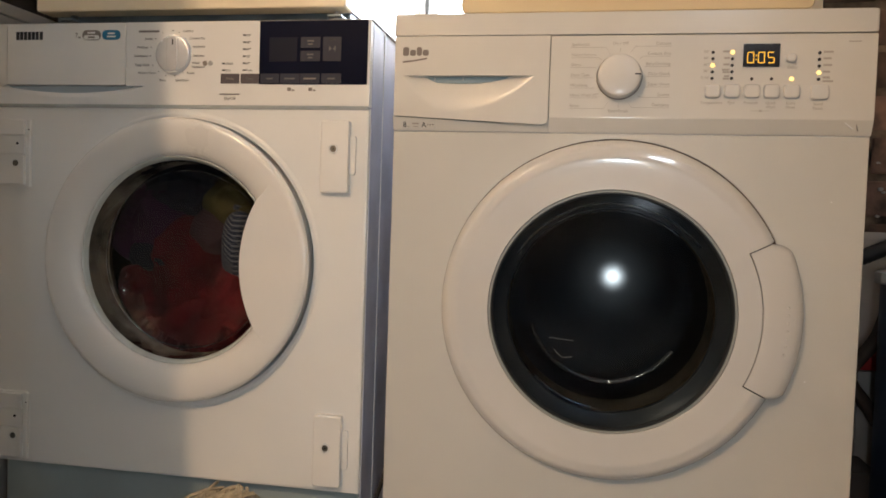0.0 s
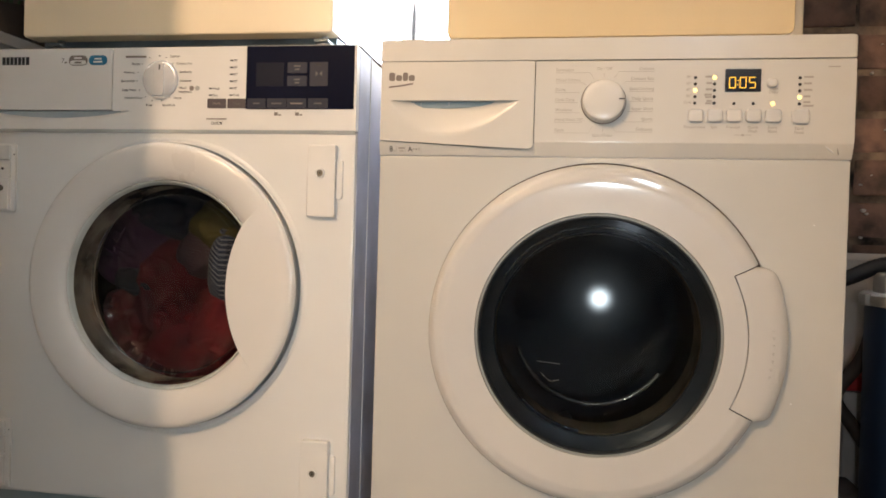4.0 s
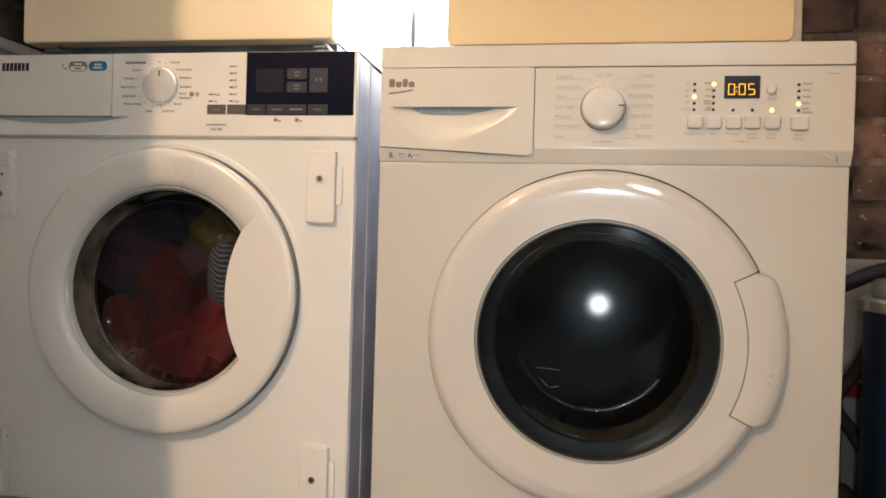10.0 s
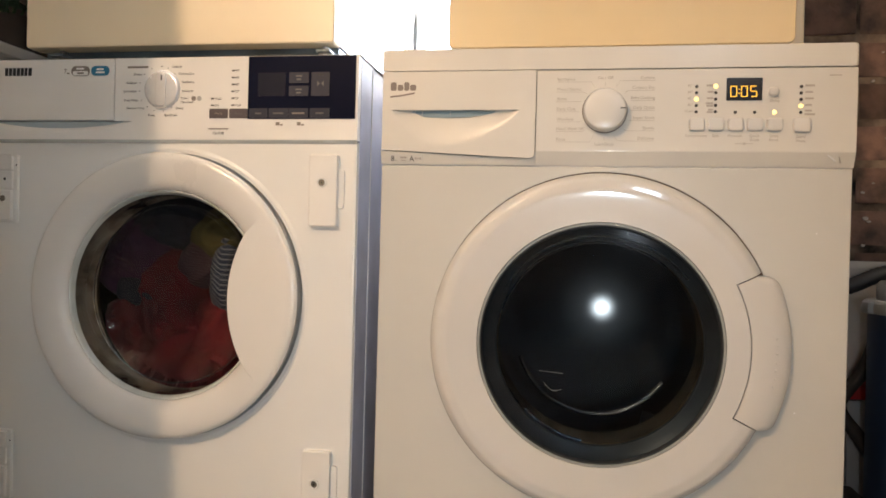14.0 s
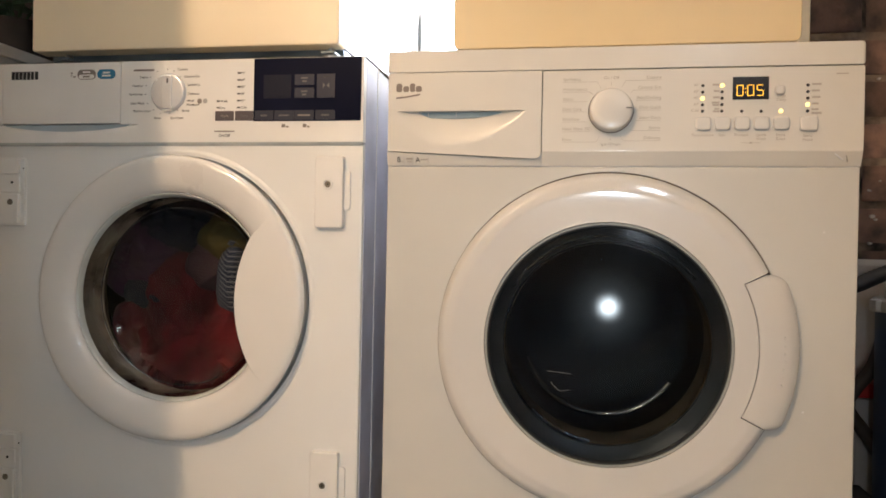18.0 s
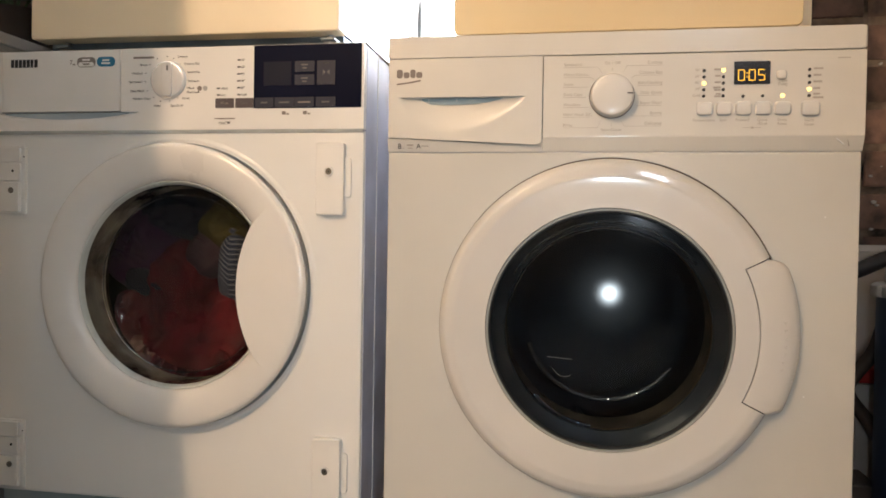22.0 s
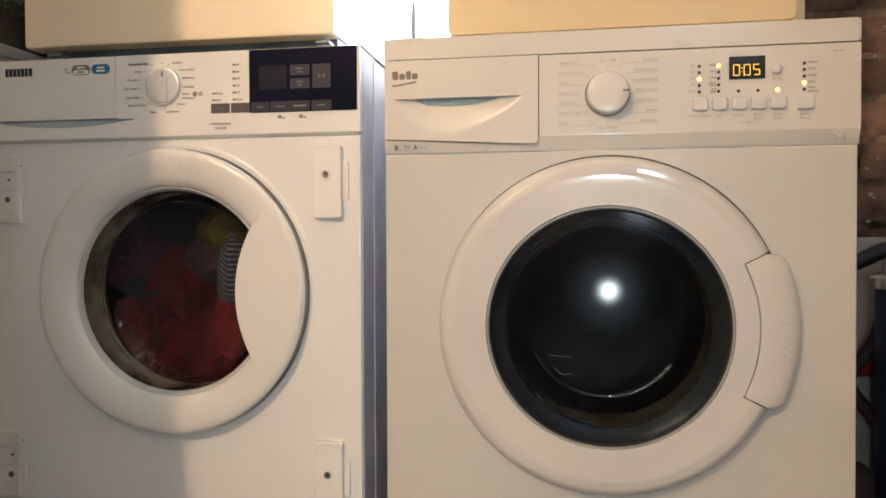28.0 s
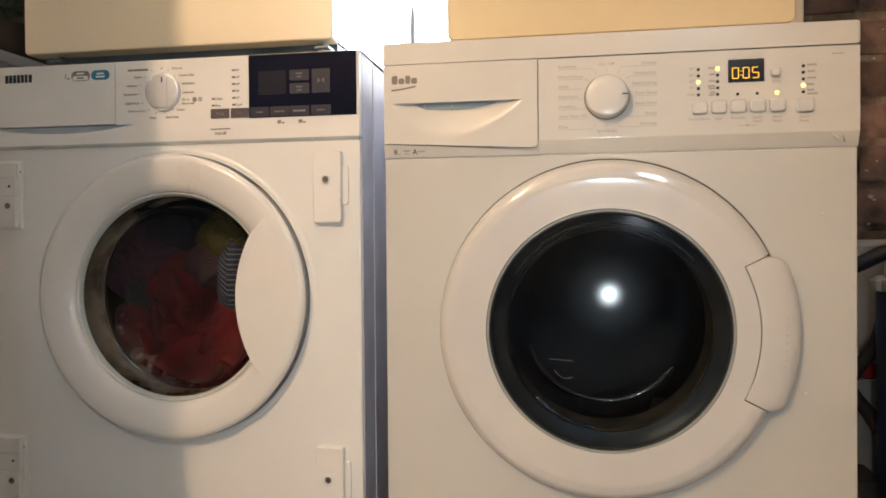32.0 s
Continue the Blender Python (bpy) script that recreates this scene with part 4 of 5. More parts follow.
    dots = [(-0.6655, 0.8528), (-0.682, 0.850), (-0.694, 0.841), (-0.701, 0.828), (-0.702, 0.815), (-0.698, 0.801), (-0.688, 0.791), (-0.676, 0.785), (-0.661, 0.785), (-0.648, 0.790), (-0.639, 0.801), (-0.635, 0.815), (-0.637, 0.829), (-0.644, 0.841), (-0.655, 0.850)]
    for k, (x, z) in enumerate(dots):
        part("programme_dot", disc(x, z, 0.0011 if k == 0 else 0.0008, Q - 0.0002, Q + 0.0003, 8), INK, top)
    T = 0.0050
    for words, x, z in (("Denim", -0.698, 0.8393), ("Outdoor", -0.706, 0.8265), ("Sportswear", -0.706, 0.8135), ("Daily Wash", -0.7035, 0.7995), ("Machine Clean", -0.693, 0.7875)):
        letters(words, x, z, Q, T, INK, top, "RIGHT")
    bar(-0.722, -0.688, 0.8520, 0.0030, Q, GREYINK, top)
    letters("Rinse", -0.681, 0.7765, Q, T, INK, top, "CENTER")
    letters("Spin/Drain", -0.649, 0.7765, Q, T, INK, top, "CENTER")
    for words, x, z in (("Cottons", -0.649, 0.8505), ("Cottons Eco", -0.638, 0.8395), ("Synthetics", -0.6325, 0.8270), ("Delicates", -0.6315, 0.8133), ("Wool", -0.633, 0.8025), ("Handwash", -0.633, 0.7965), ("Duvet", -0.641, 0.7873)):
        letters(words, x, z, Q, T, INK, top)
    for x, mat in ((-0.612, GREYINK), (-0.603, PALEINK)):
        part("care_symbol", disc(x, 0.8035, 0.0038, Q - 0.0002, Q + 0.0003, 12), mat, top)
    # scale lamps
    for k in range(6):
        z = 0.845 - 0.0104 * k
        bar(-0.5512, -0.5462, z, 0.0022, Q, INK, top, "scale_mark")
        if k < 5:
            letters(("90°", "60°", "40°", "30°", "20°")[k], -0.5455, z - 0.0017, Q, 0.0048, INK, top)
    letters("Cold", -0.5455, 0.7913, Q, 0.0048, INK, top)
    for z, words in ((0.803, "Wash"), (0.793, "Dry")):
        bar(-0.584, -0.579, z, 0.0022, Q, INK, top, "scale_mark")
        letters(words, -0.578, z - 0.0017, Q, 0.0048, INK, top)
    # dark glass with keys
    glass = part("display_glass", slab(round_rect(-0.5245, -0.3578, 0.7720, 0.8655, 0.001, 2), P - 0.0012, P + 0.001, 0.0004), BLACKGLASS, top, "glossy black control glass")
    G = P - 0.0014
    part("blank_display", box(-0.509, -0.466, G - 0.0001, G + 0.0004, 0.806, 0.841), material("unlit_display", (0.012, 0.014, 0.028), 0.3, spec=0.12), glass)
    for x0, x1, z0, z1 in ((-0.460, -0.430, 0.8255, 0.841), (-0.460, -0.430, 0.806, 0.821), (-0.4255, -0.398, 0.806, 0.841)):
        k_ = part("touch_key", slab(round_rect(x0, x1, z0, z1, 0.0008, 2), G - 0.0003, G + 0.0004), DIMKEY, glass)
        if z1 - z0 < 0.02:
            for dz, w in ((0.0022, 0.005), (-0.0026, 0.0035)):
                part("print_bar", box((x0 + x1) / 2 - w, (x0 + x1) / 2 + w, G - 0.0006, G - 0.0002, (z0 + z1) / 2 + dz - 0.0011, (z0 + z1) / 2 + dz + 0.0011), KEYINK, k_)
        else:
            part("print_bar", box(-0.4165, -0.4065, G - 0.0006, G - 0.0002, 0.8365, 0.8380), INK, k_)
            for pts in ([(-0.4165, 0.820), (-0.4165, 0.828), (-0.4125, 0.824)], [(-0.4065, 0.820), (-0.4065, 0.828), (-0.4105, 0.824)]):
                part("play_symbol", slab(pts, G - 0.0006, G - 0.0002), KEYINK, k_)
    for k, (x0, x1) in enumerate(((-0.586, -0.556), (-0.554, -0.525), (-0.522, -0.493), (-0.491, -0.461), (-0.460, -0.430), (-0.427, -0.397))):
        y = Q if k < 2 else G
        k_ = part("touch_key", slab(round_rect(x0, x1, 0.7732, 0.7878, 0.0008, 2), y - 0.0004, y + 0.0004), MAUVEKEY if k < 2 else DIMKEY, top)
        cx = (x0 + x1) / 2
        if k == 0:
            letters("Mode", cx, 0.7787, y - 0.0005, 0.0055, GREYINK, k_, "CENTER")
        elif k == 1:
            letters("Temp", cx, 0.7787, y - 0.0005, 0.0055, KEYINK, k_, "CENTER")
        else:
            w = (0.005, 0.008, 0.0095, 0.006)[k - 2]
            part("print_bar", box(cx - w, cx + w, y - 0.0007, y - 0.0003, 0.7792, 0.7815), GREYINK if k == 4 else KEYINK, k_)
    part("power_button", box(-0.587, -0.555, P - 0.0012, P + 0.001, 0.7565, 0.7582, 0.0004), GREYINK, top)
    letters("On/Off", -0.571, 0.7488, Q, 0.0062, INK, top, "CENTER")
    for x in (-0.4770, -0.4440):
        part("care_symbol", slab(round_rect(x - 0.003, x + 0.003, 0.7625, 0.7675, 0.0008, 2), Q - 0.0002, Q + 0.0003), GREYINK, top)
        bar(x + 0.004, x + 0.008, 0.7635, 0.0022, Q, GREYINK, top)

    # hinge plates for the missing furniture door
    for z0, z1, hz in ((0.6135, 0.7205, 0.678), (0.174, 0.2825, 0.2335)):
        pl = part("hinge_plate", slab(round_rect(-0.4255, -0.3825, z0, z1, 0.004, 4), ZY - 0.0105, ZY + 0.001, 0.0025), PANEL_Z, top, "moulded white plastic hinge plate")
        part("plate_tab", slab(round_rect(-0.384, -0.3735, z0 + 0.027, z1 - 0.022, 0.004, 4), ZY - 0.0035, ZY + 0.001, 0.001), PANEL_Z, pl)
        part("bush", lathe([(0.0075, ZY - 0.010), (0.0075, ZY - 0.0125), (0.006, ZY - 0.013), (0.0048, ZY - 0.012)], -0.4055, hz, n=24), PANEL_Z, pl)
        part("screw", disc(-0.4055, hz, 0.0049, ZY - 0.0112, ZY - 0.009, 16, 0.0005), BRASS, pl, "dull metal screw")
        part("screw_slot", disc(-0.4055, hz, 0.0013, ZY - 0.0116, ZY - 0.0105, 6), HOLE, pl)
    for z0, z1 in ((0.609, 0.7175), (0.170, 0.2800)):
        pl = part("hinge_plate", slab(round_rect(-0.9735, -0.9105, z0, z1, 0.004, 4), ZY - 0.005, ZY + 0.001, 0.002), PANEL_Z, top, "stepped white plastic hinge plate")
        for a, b, d in ((z1 - 0.0255, z1 - 0.003, 0.010), (z1 - 0.055, z1 - 0.0275, 0.0085), (z0 + 0.004, z1 - 0.0575, 0.011)):
            part("plate_step", slab(round_rect(-0.9735, -0.9175, a, b, 0.002, 3), ZY - d, ZY - 0.003, 0.0012), PANEL_Z, pl)
        part("screw", disc(-0.930, z1 - 0.0395, 0.0022, ZY - 0.0092, ZY - 0.008, 10, 0.0004), HOLE, pl)
        part("screw", disc(-0.931, z1 - 0.0705, 0.0048, ZY - 0.0122, ZY - 0.0105, 14, 0.0005), BRASS, pl, "dull metal screw")
        part("screw", disc(-0.9125, z1 - 0.017, 0.0011, ZY - 0.0056, ZY - 0.0045, 8), HOLE, pl)

    # door
    y = ZY
    door = part("door", lathe([(0.2140, y + 0.0205), (0.2142, y - 0.001), (0.2152, y - 0.0070), (0.2166, y - 0.0120), (0.2173, y - 0.0150), (0.2174, y - 0.0172), (0.2168, y - 0.0194), (0.2154, y - 0.0214), (0.2130, y - 0.0230), (0.2095, y - 0.0240), (0.2050, y - 0.0245), (0.1980, y - 0.0245), (0.1900, y - 0.0238), (0.1820, y - 0.0222), (0.1740, y - 0.0200), (0.1680, y - 0.0170), (0.1635, y - 0.0136), (0.1608, y - 0.0104), (0.1598, y - 0.007), (0.1598, y + 0.012)], ZX, ZZ, n=128), RING_Z, top)
    part("door_back", lathe([(0.2345, y + 0.022), (0.2193, y + 0.021), (0.160, y + 0.012)], ZX, ZZ, n=96), BLUEGREY, door)
    part("glass_trim", lathe([(0.1600, y - 0.0085), (0.1590, y - 0.0096), (0.1574, y - 0.0088), (0.1558, y - 0.0060), (0.1540, y - 0.0004)], ZX, ZZ, n=128), PALETRIM, door, "pale polished glass edge")
    part("bowl_collar", lathe([(0.1592, y + 0.000), (0.1572, y + 0.009), (0.1584, y + 0.015), (0.1562, y + 0.025), (0.1572, y + 0.031), (0.1545, y + 0.043), (0.1520, y + 0.050)], ZX, ZZ, n=128), COLLARSTEEL, door)
    inner = [(0.1512 * math.cos(radians(a)), y + 0.004 + 0.058 * math.sin(radians(a))) for a in range(90, -1, -5)]
    outer = [(0.1552 * math.cos(radians(a)), y + 0.003 + 0.066 * math.sin(radians(a))) for a in range(0, 91, 5)]
    part("glass_bowl", lathe(inner + [(0.1530, y + 0.0005)] + outer, ZX, ZZ, n=110), GLASS_CLEAR, door, "clear glass bowl")
    part("bowl_edge", lathe([(0.1405, y + 0.0248), (0.1398, y + 0.0238), (0.1390, y + 0.0248), (0.1390, y + 0.0268)], ZX, ZZ, n=96), LIPGLASS, door, "polished edge of the bowl")
    # leaf-shaped grip cover over the edge of the glass
    ax, ar = -0.3465, 0.1965
    pts = []
    a_top, a_bot = math.atan2(0.098, -0.171), math.atan2(-0.103, -0.169)
    for k in range(25):
        a = a_top + (a_bot + 2 * math.pi - a_top) * k / 24
        pts.append((ax + ar * math.cos(a), ZZ + ar * math.sin(a)))
    pts = [(-0.4965, 0.6220)] + pts + [(-0.4935, 0.3790)]
    b0, b1 = math.atan2(pts[-1][1] - ZZ, pts[-1][0] - ZX), math.atan2(pts[0][1] - ZZ, pts[0][0] - ZX)
    for k in range(1, 24):
        a = b0 + (b1 - b0) * k / 24
        pts.append((ZX + 0.1985 * math.cos(a), ZZ + 0.1985 * math.sin(a)))
    part("grip_cover", slab(pts, y - 0.02447, y - 0.002, 0.0010, 0.0), RING_Z, door, "smooth white grip cover")
    part("door_gasket", lathe([(0.178, y + 0.030), (0.1640, y + 0.030), (0.1600, y + 0.038), (0.158, y + 0.046), (0.154, y + 0.054), (0.160, y + 0.064), (0.178, y + 0.076), (0.20, y + 0.082)], ZX, ZZ, n=96), SHADEGASKET, top, "grey rubber gasket")
    drum = part("drum", lathe([(0.165, y + 0.078), (0.19, y + 0.082), (0.235, y + 0.10), (0.24, y + 0.12), (0.24, y + 0.40), (0.22, y + 0.42), (0.0, y + 0.43)], ZX, ZZ, n=72), DRUMSTEEL, top)
    return top


builtin_washer()


# ---- laundry behind the clear glass ----
def garment(name, label, cx, cy, cz, rx, ry, rz, mat, seed, fold=0.5, front=0.152):
    bm = bmesh.new()
    bmesh.ops.create_icosphere(bm, subdivisions=5, radius=1.0)
    off = Vector((seed * 3.7, seed * 1.3, seed * 5.1))
    lean = Matrix.Rotation(radians(35 + 47 * seed), 3, "Y")
    for v in bm.verts:
        d = v.co.normalized()
        p = Vector((d.x * rx, d.y * ry, d.z * rz))
        g = lean @ p
        g = Vector((g.x * 7, g.y * 12, g.z * 20))           # long folds across the cloth
        warp = noise.noise_vector(p * 16 + off) * 0.55
        crease = 1 - abs(noise.noise(g + warp + off)) * 2.0
        small = 1 - abs(noise.noise(g * 2.3 + warp * 2 + off)) * 2
        k = 1 + fold * (0.34 * crease + 0.07 * small - 0.20)
        p = p * k + noise.noise_vector(p * 9 + off) * 0.012
        q = p + Vector((cx, cy, cz))
        dx, dz = q.x - ZX, q.z - ZZ
        r = math.hypot(dx, dz)
        lim = 0.232
        if r > lim:
            q.x, q.z = ZX + dx * lim / r, ZZ + dz * lim / r
        wall = 0.004 + front
        if q.y < wall:
            q.y = max(0.1515, wall - 0.30 * (wall - q.y) + 0.024 * (1 - crease))
        if q.y < 0.172 and r > 0.150:
            q.x, q.z = ZX + dx * 0.150 / r, ZZ + dz * 0.150 / r
        v.co = q
    me = bpy.data.meshes.new(name)
    bm.to_mesh(me)
    bm.free()
    me.materials.append(mat)
    for f in me.polygons:
        f.use_smooth = True
    return tagged(new(name, me), label, "garment", "laundry in the drum")


garment("red_garment", "crumpled red cotton garment pressed against the glass", -0.672, 0.222, 0.385, 0.150, 0.070, 0.080, RED, 1, 0.7, 0.163)
garment("red_garment", "crumpled red cotton sleeve pressed against the glass", -0.705, 0.208, 0.480, 0.060, 0.055, 0.085, DARKRED, 2, 0.7, 0.158)
garment("red_garment", "crumpled red cotton garment under the striped shirt", -0.612, 0.216, 0.425, 0.085, 0.060, 0.068, RED, 8, 0.7, 0.160)
garment("red_garment", "dull red cotton garment along the edge of the drum", -0.775, 0.222, 0.445, 0.072, 0.060, 0.070, DARKRED, 12, 0.7, 0.166)
garment("plum_garment", "dark plum cotton garment bundled in the drum", -0.785, 0.216, 0.560, 0.080, 0.055, 0.068, PURPLE, 3, 0.7, 0.160)
garment("navy_garment", "nearly black navy garment at the top of the drum", -0.710, 0.228, 0.620, 0.090, 0.060, 0.060, NAVY, 4, 0.7, 0.168)
garment("navy_garment", "nearly black navy garment wedged at the side", -0.765, 0.212, 0.498, 0.044, 0.050, 0.034, NAVY, 5, 0.7, 0.164)
garment("olive_garment", "olive yellow cotton garment at the top of the drum", -0.610, 0.222, 0.612, 0.075, 0.055, 0.060, OLIVE, 6, 0.7, 0.163)
garment("pink_striped_garment", "pink and dark red striped cotton garment", -0.662, 0.206, 0.556, 0.036, 0.045, 0.040, PINKSTRIPE, 7, 0.5, 0.155)
garment("blue_striped_shirt", "blue shirt with thin white stripes, crumpled", -0.602, 0.200, 0.522, 0.037, 0.046, 0.072, BLUESTRIPE, 9, 0.5, 0.153)


# ---- cream appliances standing on the machines ----
def freezer_left():
    x0, x1, y0, z0 = -0.9605, -0.4185, 0.15, 0.906
    top = thing("small_freezer", "cream-white small freezer standing on the built-in machine", "freezer")
    part("door_front", slab(round_rect(x0, x1, z0, 1.55, 0.005, 4), y0, y0 + 0.035, 0.003), CREAM, top)
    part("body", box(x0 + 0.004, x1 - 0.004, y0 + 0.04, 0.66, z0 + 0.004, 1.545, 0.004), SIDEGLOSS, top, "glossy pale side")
    part("seal", box(x0 + 0.012, x1 - 0.012, y0 + 0.034, y0 + 0.042, z0 + 0.012, 1.54), RUBBER, top)
    part("base_tray", box(x0 + 0.006, x1 - 0.006, y0 + 0.045, 0.655, z0 - 0.008, z0 + 0.003, 0.002), UNDER, top, "blue-grey metal underside")
    for x in (x0 + 0.05, x1 - 0.022):
        for y in (y0 + 0.03, 0.60):
            # same feet; the left ones are coloured dark in place of shade
            f_ = part("levelling_foot", lathe([(0.0, 0.0), (0.009, 0.0), (0.009, 0.007), (0.006, 0.009), (0.006, 0.0115), (0.0140, 0.0120), (0.0145, 0.014), (0.0145, 0.024), (0.0135, 0.026), (0.006, 0.0265), (0.006, 0.040), (0.0, 0.040)], 0, 0, n=8), GREYW if x > -0.6 else RUBBER, top, "white hexagonal foot" if x > -0.6 else "hexagonal foot with the shade put into its colour")
            f_.matrix_basis = pose(x, y, 0.868) @ pose(0, 0, 0, 90)
        part("runner", box(x - 0.012, x + 0.012, y0 + 0.01, 0.64, z0 - 0.012, z0 - 0.0078, 0.001), UNDER, top)
    return top


def fridge_right():
    x0, x1, y0, z0 = -0.2275, 0.2540, 0.10, 0.8800
    top = thing("small_fridge", "cream small fridge with rounded door standing on the washing machine", "fridge")
    part("door_front", slab(round_rect(x0, x1, z0, 1.40, 0.010, 6), y0, y0 + 0.04, 0.0020), CREAM_DOOR, top)
    part("door_seal", box(x0 + 0.008, x1 - 0.008, y0 + 0.039, y0 + 0.046, z0 + 0.008, 1.39), RUBBER, top)
    part("body", box(x0 - 0.004, x1 + 0.0235, y0 + 0.045, 0.58, 0.868, 1.405, 0.004), CREAM, top)
    for x in (x0 + 0.04, x1 - 0.04):
        for y in (y0 + 0.09, 0.53):
            f_ = part("foot", lathe([(0.0, 0.0), (0.014, 0.0), (0.014, 0.019), (0.0, 0.019)], 0, 0, n=14), RUBBER, top)
            f_.matrix_basis = pose(x, y, 0.851) @ pose(0, 0, 0, 90)
    return top


freezer_left()
fridge_right()

# ---- beside the machines ----
bd = thing("white_board", "grimy white board leaning on the brick pier", "board")
part("board_face", box(0.36, 0.78, PIER_Y - 0.040, PIER_Y - 0.016, 0.0, 0.582, 0.002), BOARD, bd)
part("board_edge", box(0.36, 0.78, PIER_Y - 0.044, PIER_Y - 0.041, 0.570, 0.582, 0.001), BOARD, bd)


def upright(profile, x, y, n=48):
    bm = lathe([(r, z) for r, z in profile], 0, 0, n=n)
    for v in bm.verts:
        v.co = Vector((x + v.co.x, y - v.co.z, v.co.y))
    return bm


tub = thing("blue_tub", "tall navy blue plastic drum with a pale grey lid", "container")
TX, TY = 0.556, 0.20
part("tub_wall", upright([(0.0, 0.0), (0.150, 0.0), (0.155, 0.008), (0.157, 0.495), (0.157, 0.507), (0.0, 0.507)], TX, TY), BLUEPLASTIC, tub)
lid = part("lid_rim", upright([(0.152, 0.506), (0.162, 0.507), (0.165, 0.512), (0.164, 0.522), (0.159, 0.526), (0.0, 0.527)], TX, TY), CAPGREY, tub, "pale grey lid rim")
part("lid_top", upright([(0.146, 0.526), (0.146, 0.547), (0.141, 0.554), (0.0, 0.555)], TX, TY), CAPGREY, lid)
part("lid_clip", box(TX - 0.171, TX - 0.158, TY - 0.014, TY + 0.014, 0.507, 0.525, 0.004), CAPGREY, tub, "pale grey lid clip")

hose = thing("drain_hose", "black corrugated drain hose looped beside the machine", "hose")
part("hose_wall", tube([(0.303, 0.31, 0.499), (0.345, 0.305, 0.520), (0.40, 0.30, 0.543), (0.455, 0.30, 0.566), (0.56, 0.31, 0.580), (0.72, 0.34, 0.582)], 0.0122, 12, 0.04), HOSE, hose)
strap = thing("black_hose", "black hose bent down behind the blue drum", "hose")
part("hose_wall", tube([(0.462, 0.31, 0.566), (0.449, 0.305, 0.50), (0.427, 0.30, 0.420), (0.398, 0.30, 0.376), (0.387, 0.30, 0.354), (0.394, 0.30, 0.333), (0.426, 0.30, 0.290), (0.47, 0.31, 0.20), (0.48, 0.31, 0.0)], 0.0108, 12), HOSEBROWN, strap)
rd = thing("detergent_carton", "white carton with a red top band behind the drum", "box")
part("carton", box(0.415, 0.56, 0.345, 0.400, 0.0, 0.353, 0.003), BOARD, rd)
part("red_band", box(0.414, 0.561, 0.344, 0.401, 0.354, 0.378, 0.003), REDPLASTIC, rd, "red band")
cr = thing("wooden_block", "dark stained wooden block on the floor", "block")
part("block", box(0.345, 0.42, 0.24, 0.335, 0.0, 0.215, 0.004), DARKBROWN, cr)

# ---- left of the freezer ----
kc = thing("white_cabinet", "plain white cabinet in the shaded corner", "cabinet")
part("carcass", box(-1.60, -1.05, 0.14, 0.64, 0.0, 0.91, 0.002), PLASTER, kc)
part("cabinet_top", box(-1.61, -1.045, 0.125, 0.65, 0.911, 0.932, 0.003), PLASTER, kc)
cb = thing("dark_box", "tall dark brown cardboard box on the white cabinet", "box")
part("carton", box(-1.58, -1.055, 0.47, 0.64, 0.9325, 1.34, 0.004), DARKBROWN, cb)
part("flap", box(-1.57, -1.065, 0.463, 0.469, 1.24, 1.338, 0.002), DARKBROWN, cb)
cl = thing("folded_cloth", "dark crumpled cloth on the built-in machine", "cloth")
bm = bmesh.new()
for k in range(3):
    box(-0.945, -0.895 + k * 0.006, 0.17, 0.34, 0.8685 + k * 0.008, 0.8762 + k * 0.008, 0.0035, 3, bm)
part("fold", bm, DARKBROWN, cl)
pot = thing("potted_plant", "dark green leafy plant in a brown pot on the cabinet", "plant")
part("pot", upright([(0.0, 0.9325), (0.045, 0.9325), (0.060, 1.02), (0.055, 1.02), (0.045, 0.995), (0.0, 0.995)], -1.17, 0.36, 24), DARKBROWN, pot)
rng = random.Random(11)
for k in range(46):
    bm = bmesh.new()
    L, W = rng.uniform(0.05, 0.10), rng.uniform(0.016, 0.028)
    rows = []
    for j in range(6):
        t = j / 5
        w = W * math.sin(math.pi * min(1, t * 0.93 + 0.05)) ** 0.8
        rows.append([bm.verts.new((s * w, t * L, -0.25 * L * t * t + (0.12 * w if s else 0))) for s in (-1, 0, 1)])
    for a, b in zip(rows, rows[1:]):
        for i in range(2):
            bm.faces.new((a[i], a[i + 1], b[i + 1], b[i]))
    ob = part("leaf", bm, LEAF, pot)
    h = rng.uniform(1.02, 1.20)
    ob.matrix_basis = pose(-1.18 + rng.uniform(-0.09, 0.09), 0.36 + rng.uniform(-0.09, 0.05), h, rng.uniform(-35, 35), rng.uniform(-30, 30), rng.uniform(0, 360))
bm = bmesh.new()
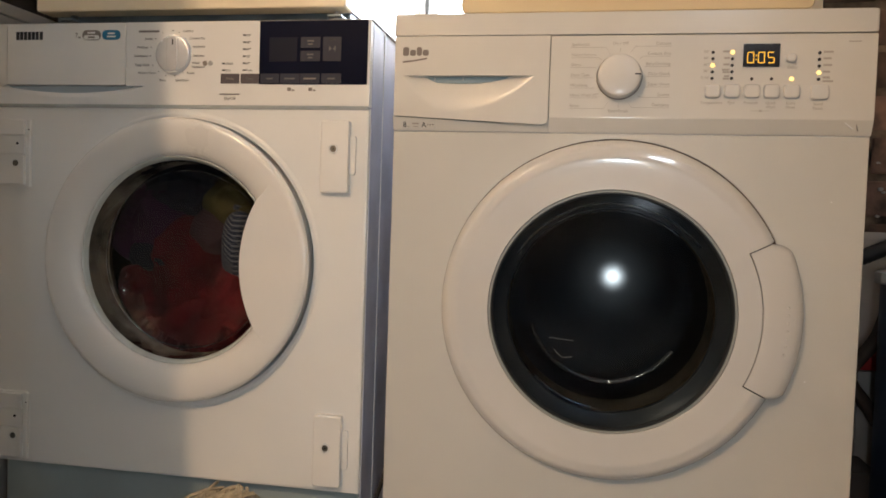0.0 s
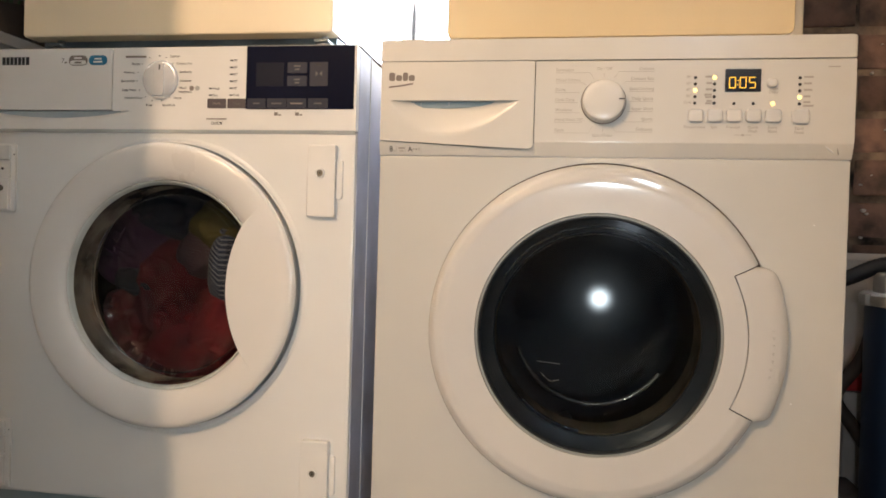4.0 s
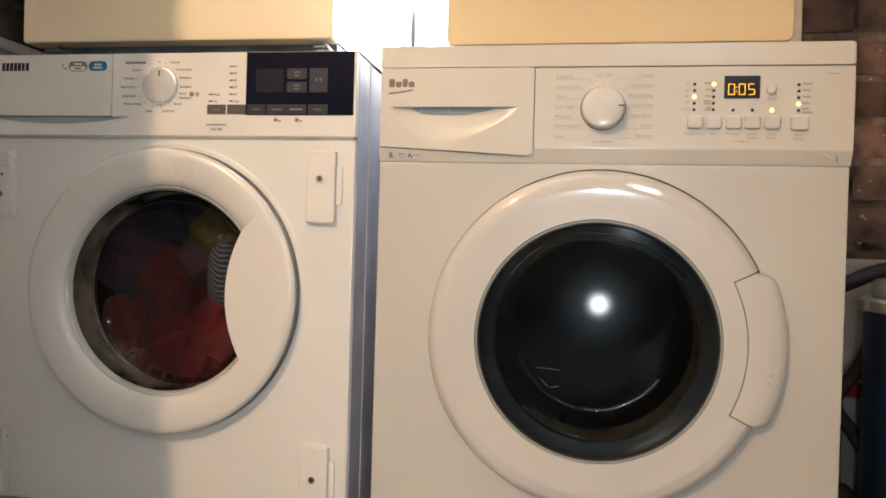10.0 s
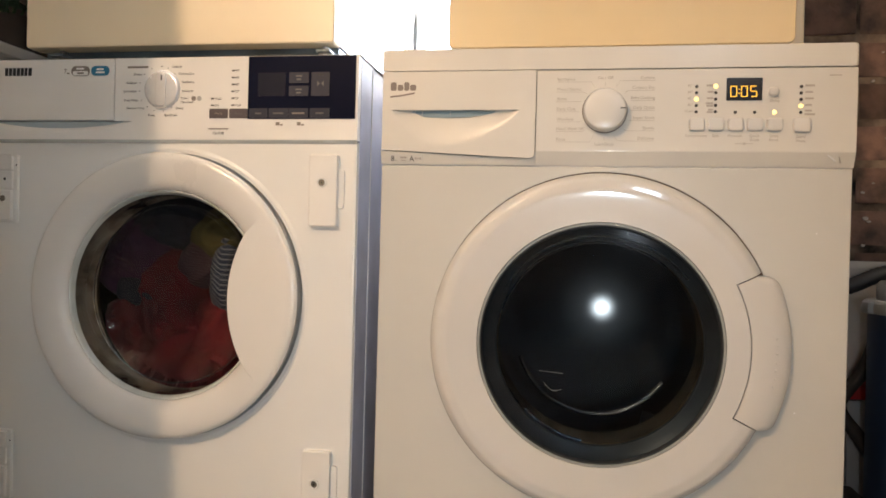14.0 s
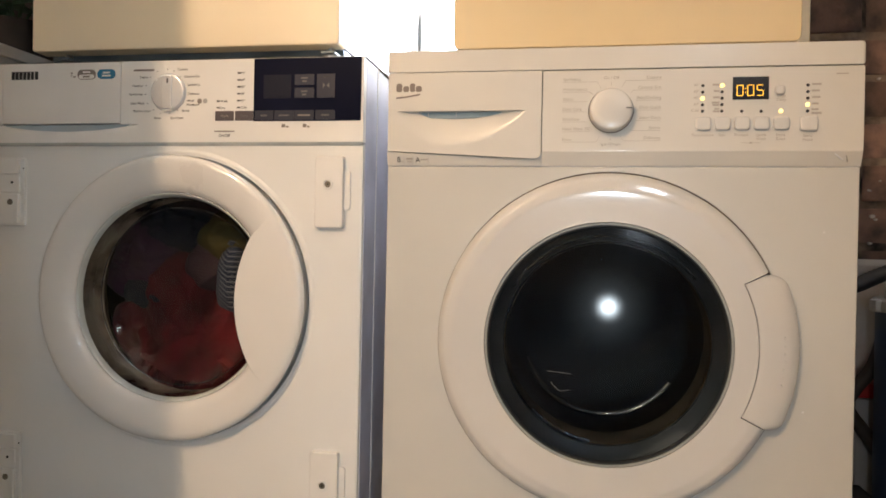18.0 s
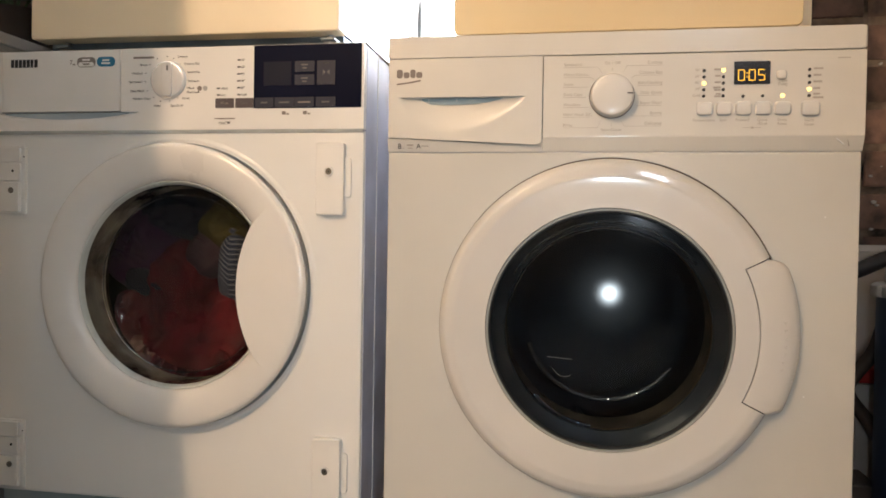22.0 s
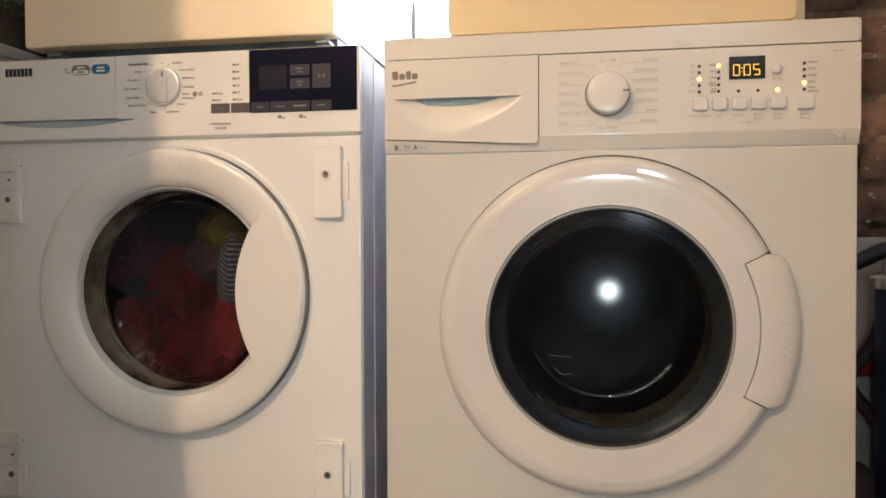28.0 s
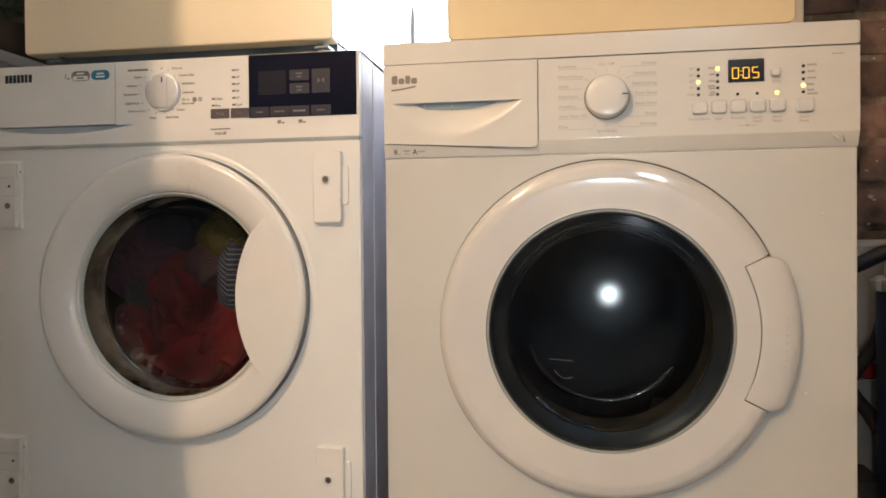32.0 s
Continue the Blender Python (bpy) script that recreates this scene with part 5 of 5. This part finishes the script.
for k in range(9):
    a = rng.uniform(0, 6.28)
    tube([(-1.17, 0.36, 0.995), (-1.16 + 0.03 * math.cos(a), 0.36 + 0.03 * math.sin(a), 1.06), (-1.16 + 0.06 * math.cos(a), 0.36 + 0.05 * math.sin(a), 1.17)], 0.002, 5, bm=bm)
part("stems", bm, LEAF, pot)

cord = thing("blind_cord", "grey blind cord with a toggle before the window", "cord")
part("cord", tube([(-0.384, 0.60, 2.351), (-0.384, 0.60, 1.5), (-0.383, 0.60, 1.086)], 0.0014, 6), RUBBER, cord)
part("toggle", upright([(0.0, 1.000), (0.0035, 1.005), (0.0055, 1.030), (0.0045, 1.062), (0.0018, 1.085), (0.0, 1.088)], -0.383, 0.60, 12), RUBBER, cord)

# ---- on the floor ----
mop = thing("cotton_mop", "cream cotton mop head leaning against the plinth", "mop")
bm = bmesh.new()
rng = random.Random(5)
for k in range(130):
    a = rng.uniform(-1.3, 1.3)
    r = rng.uniform(0.03, 0.085)
    x, y = -0.536 + rng.gauss(0, 0.021), 0.055 + rng.gauss(0, 0.012)
    tube([(x, y, 0.158 + rng.uniform(-0.02, 0.006)), (x + 0.4 * r * math.sin(a), y - 0.02 - 0.2 * r, 0.155), (x + r * math.sin(a) - 0.03, y - 0.03 - 0.3 * r, 0.09 + rng.uniform(-0.02, 0.02)), (x + 1.3 * r * math.sin(a) - 0.06, y - 0.05 - 0.4 * r, 0.006)], 0.0028, 5, bm=bm)
part("strands", bm, FIBRE, mop)
cbl = thing("power_cable", "black power cable hanging between the machines", "cable")
part("cable_sheath", tube([(-0.345, 0.05, 0.0), (-0.340, 0.09, 0.12), (-0.325, 0.12, 0.19), (-0.310, 0.14, 0.27), (-0.304, 0.30, 0.36)], 0.0035, 8), CABLE, cbl)


def motions():
    """The drum of the machine that is on its spin turns without a stop."""
    walk(spinning_drum, [(k / 10, pose(BX, 0, BZ, 0, (80 * k) % 360 if (80 * k) % 360 <= 180 else (80 * k) % 360 - 360, 0)) for k in range(321)])


motions()
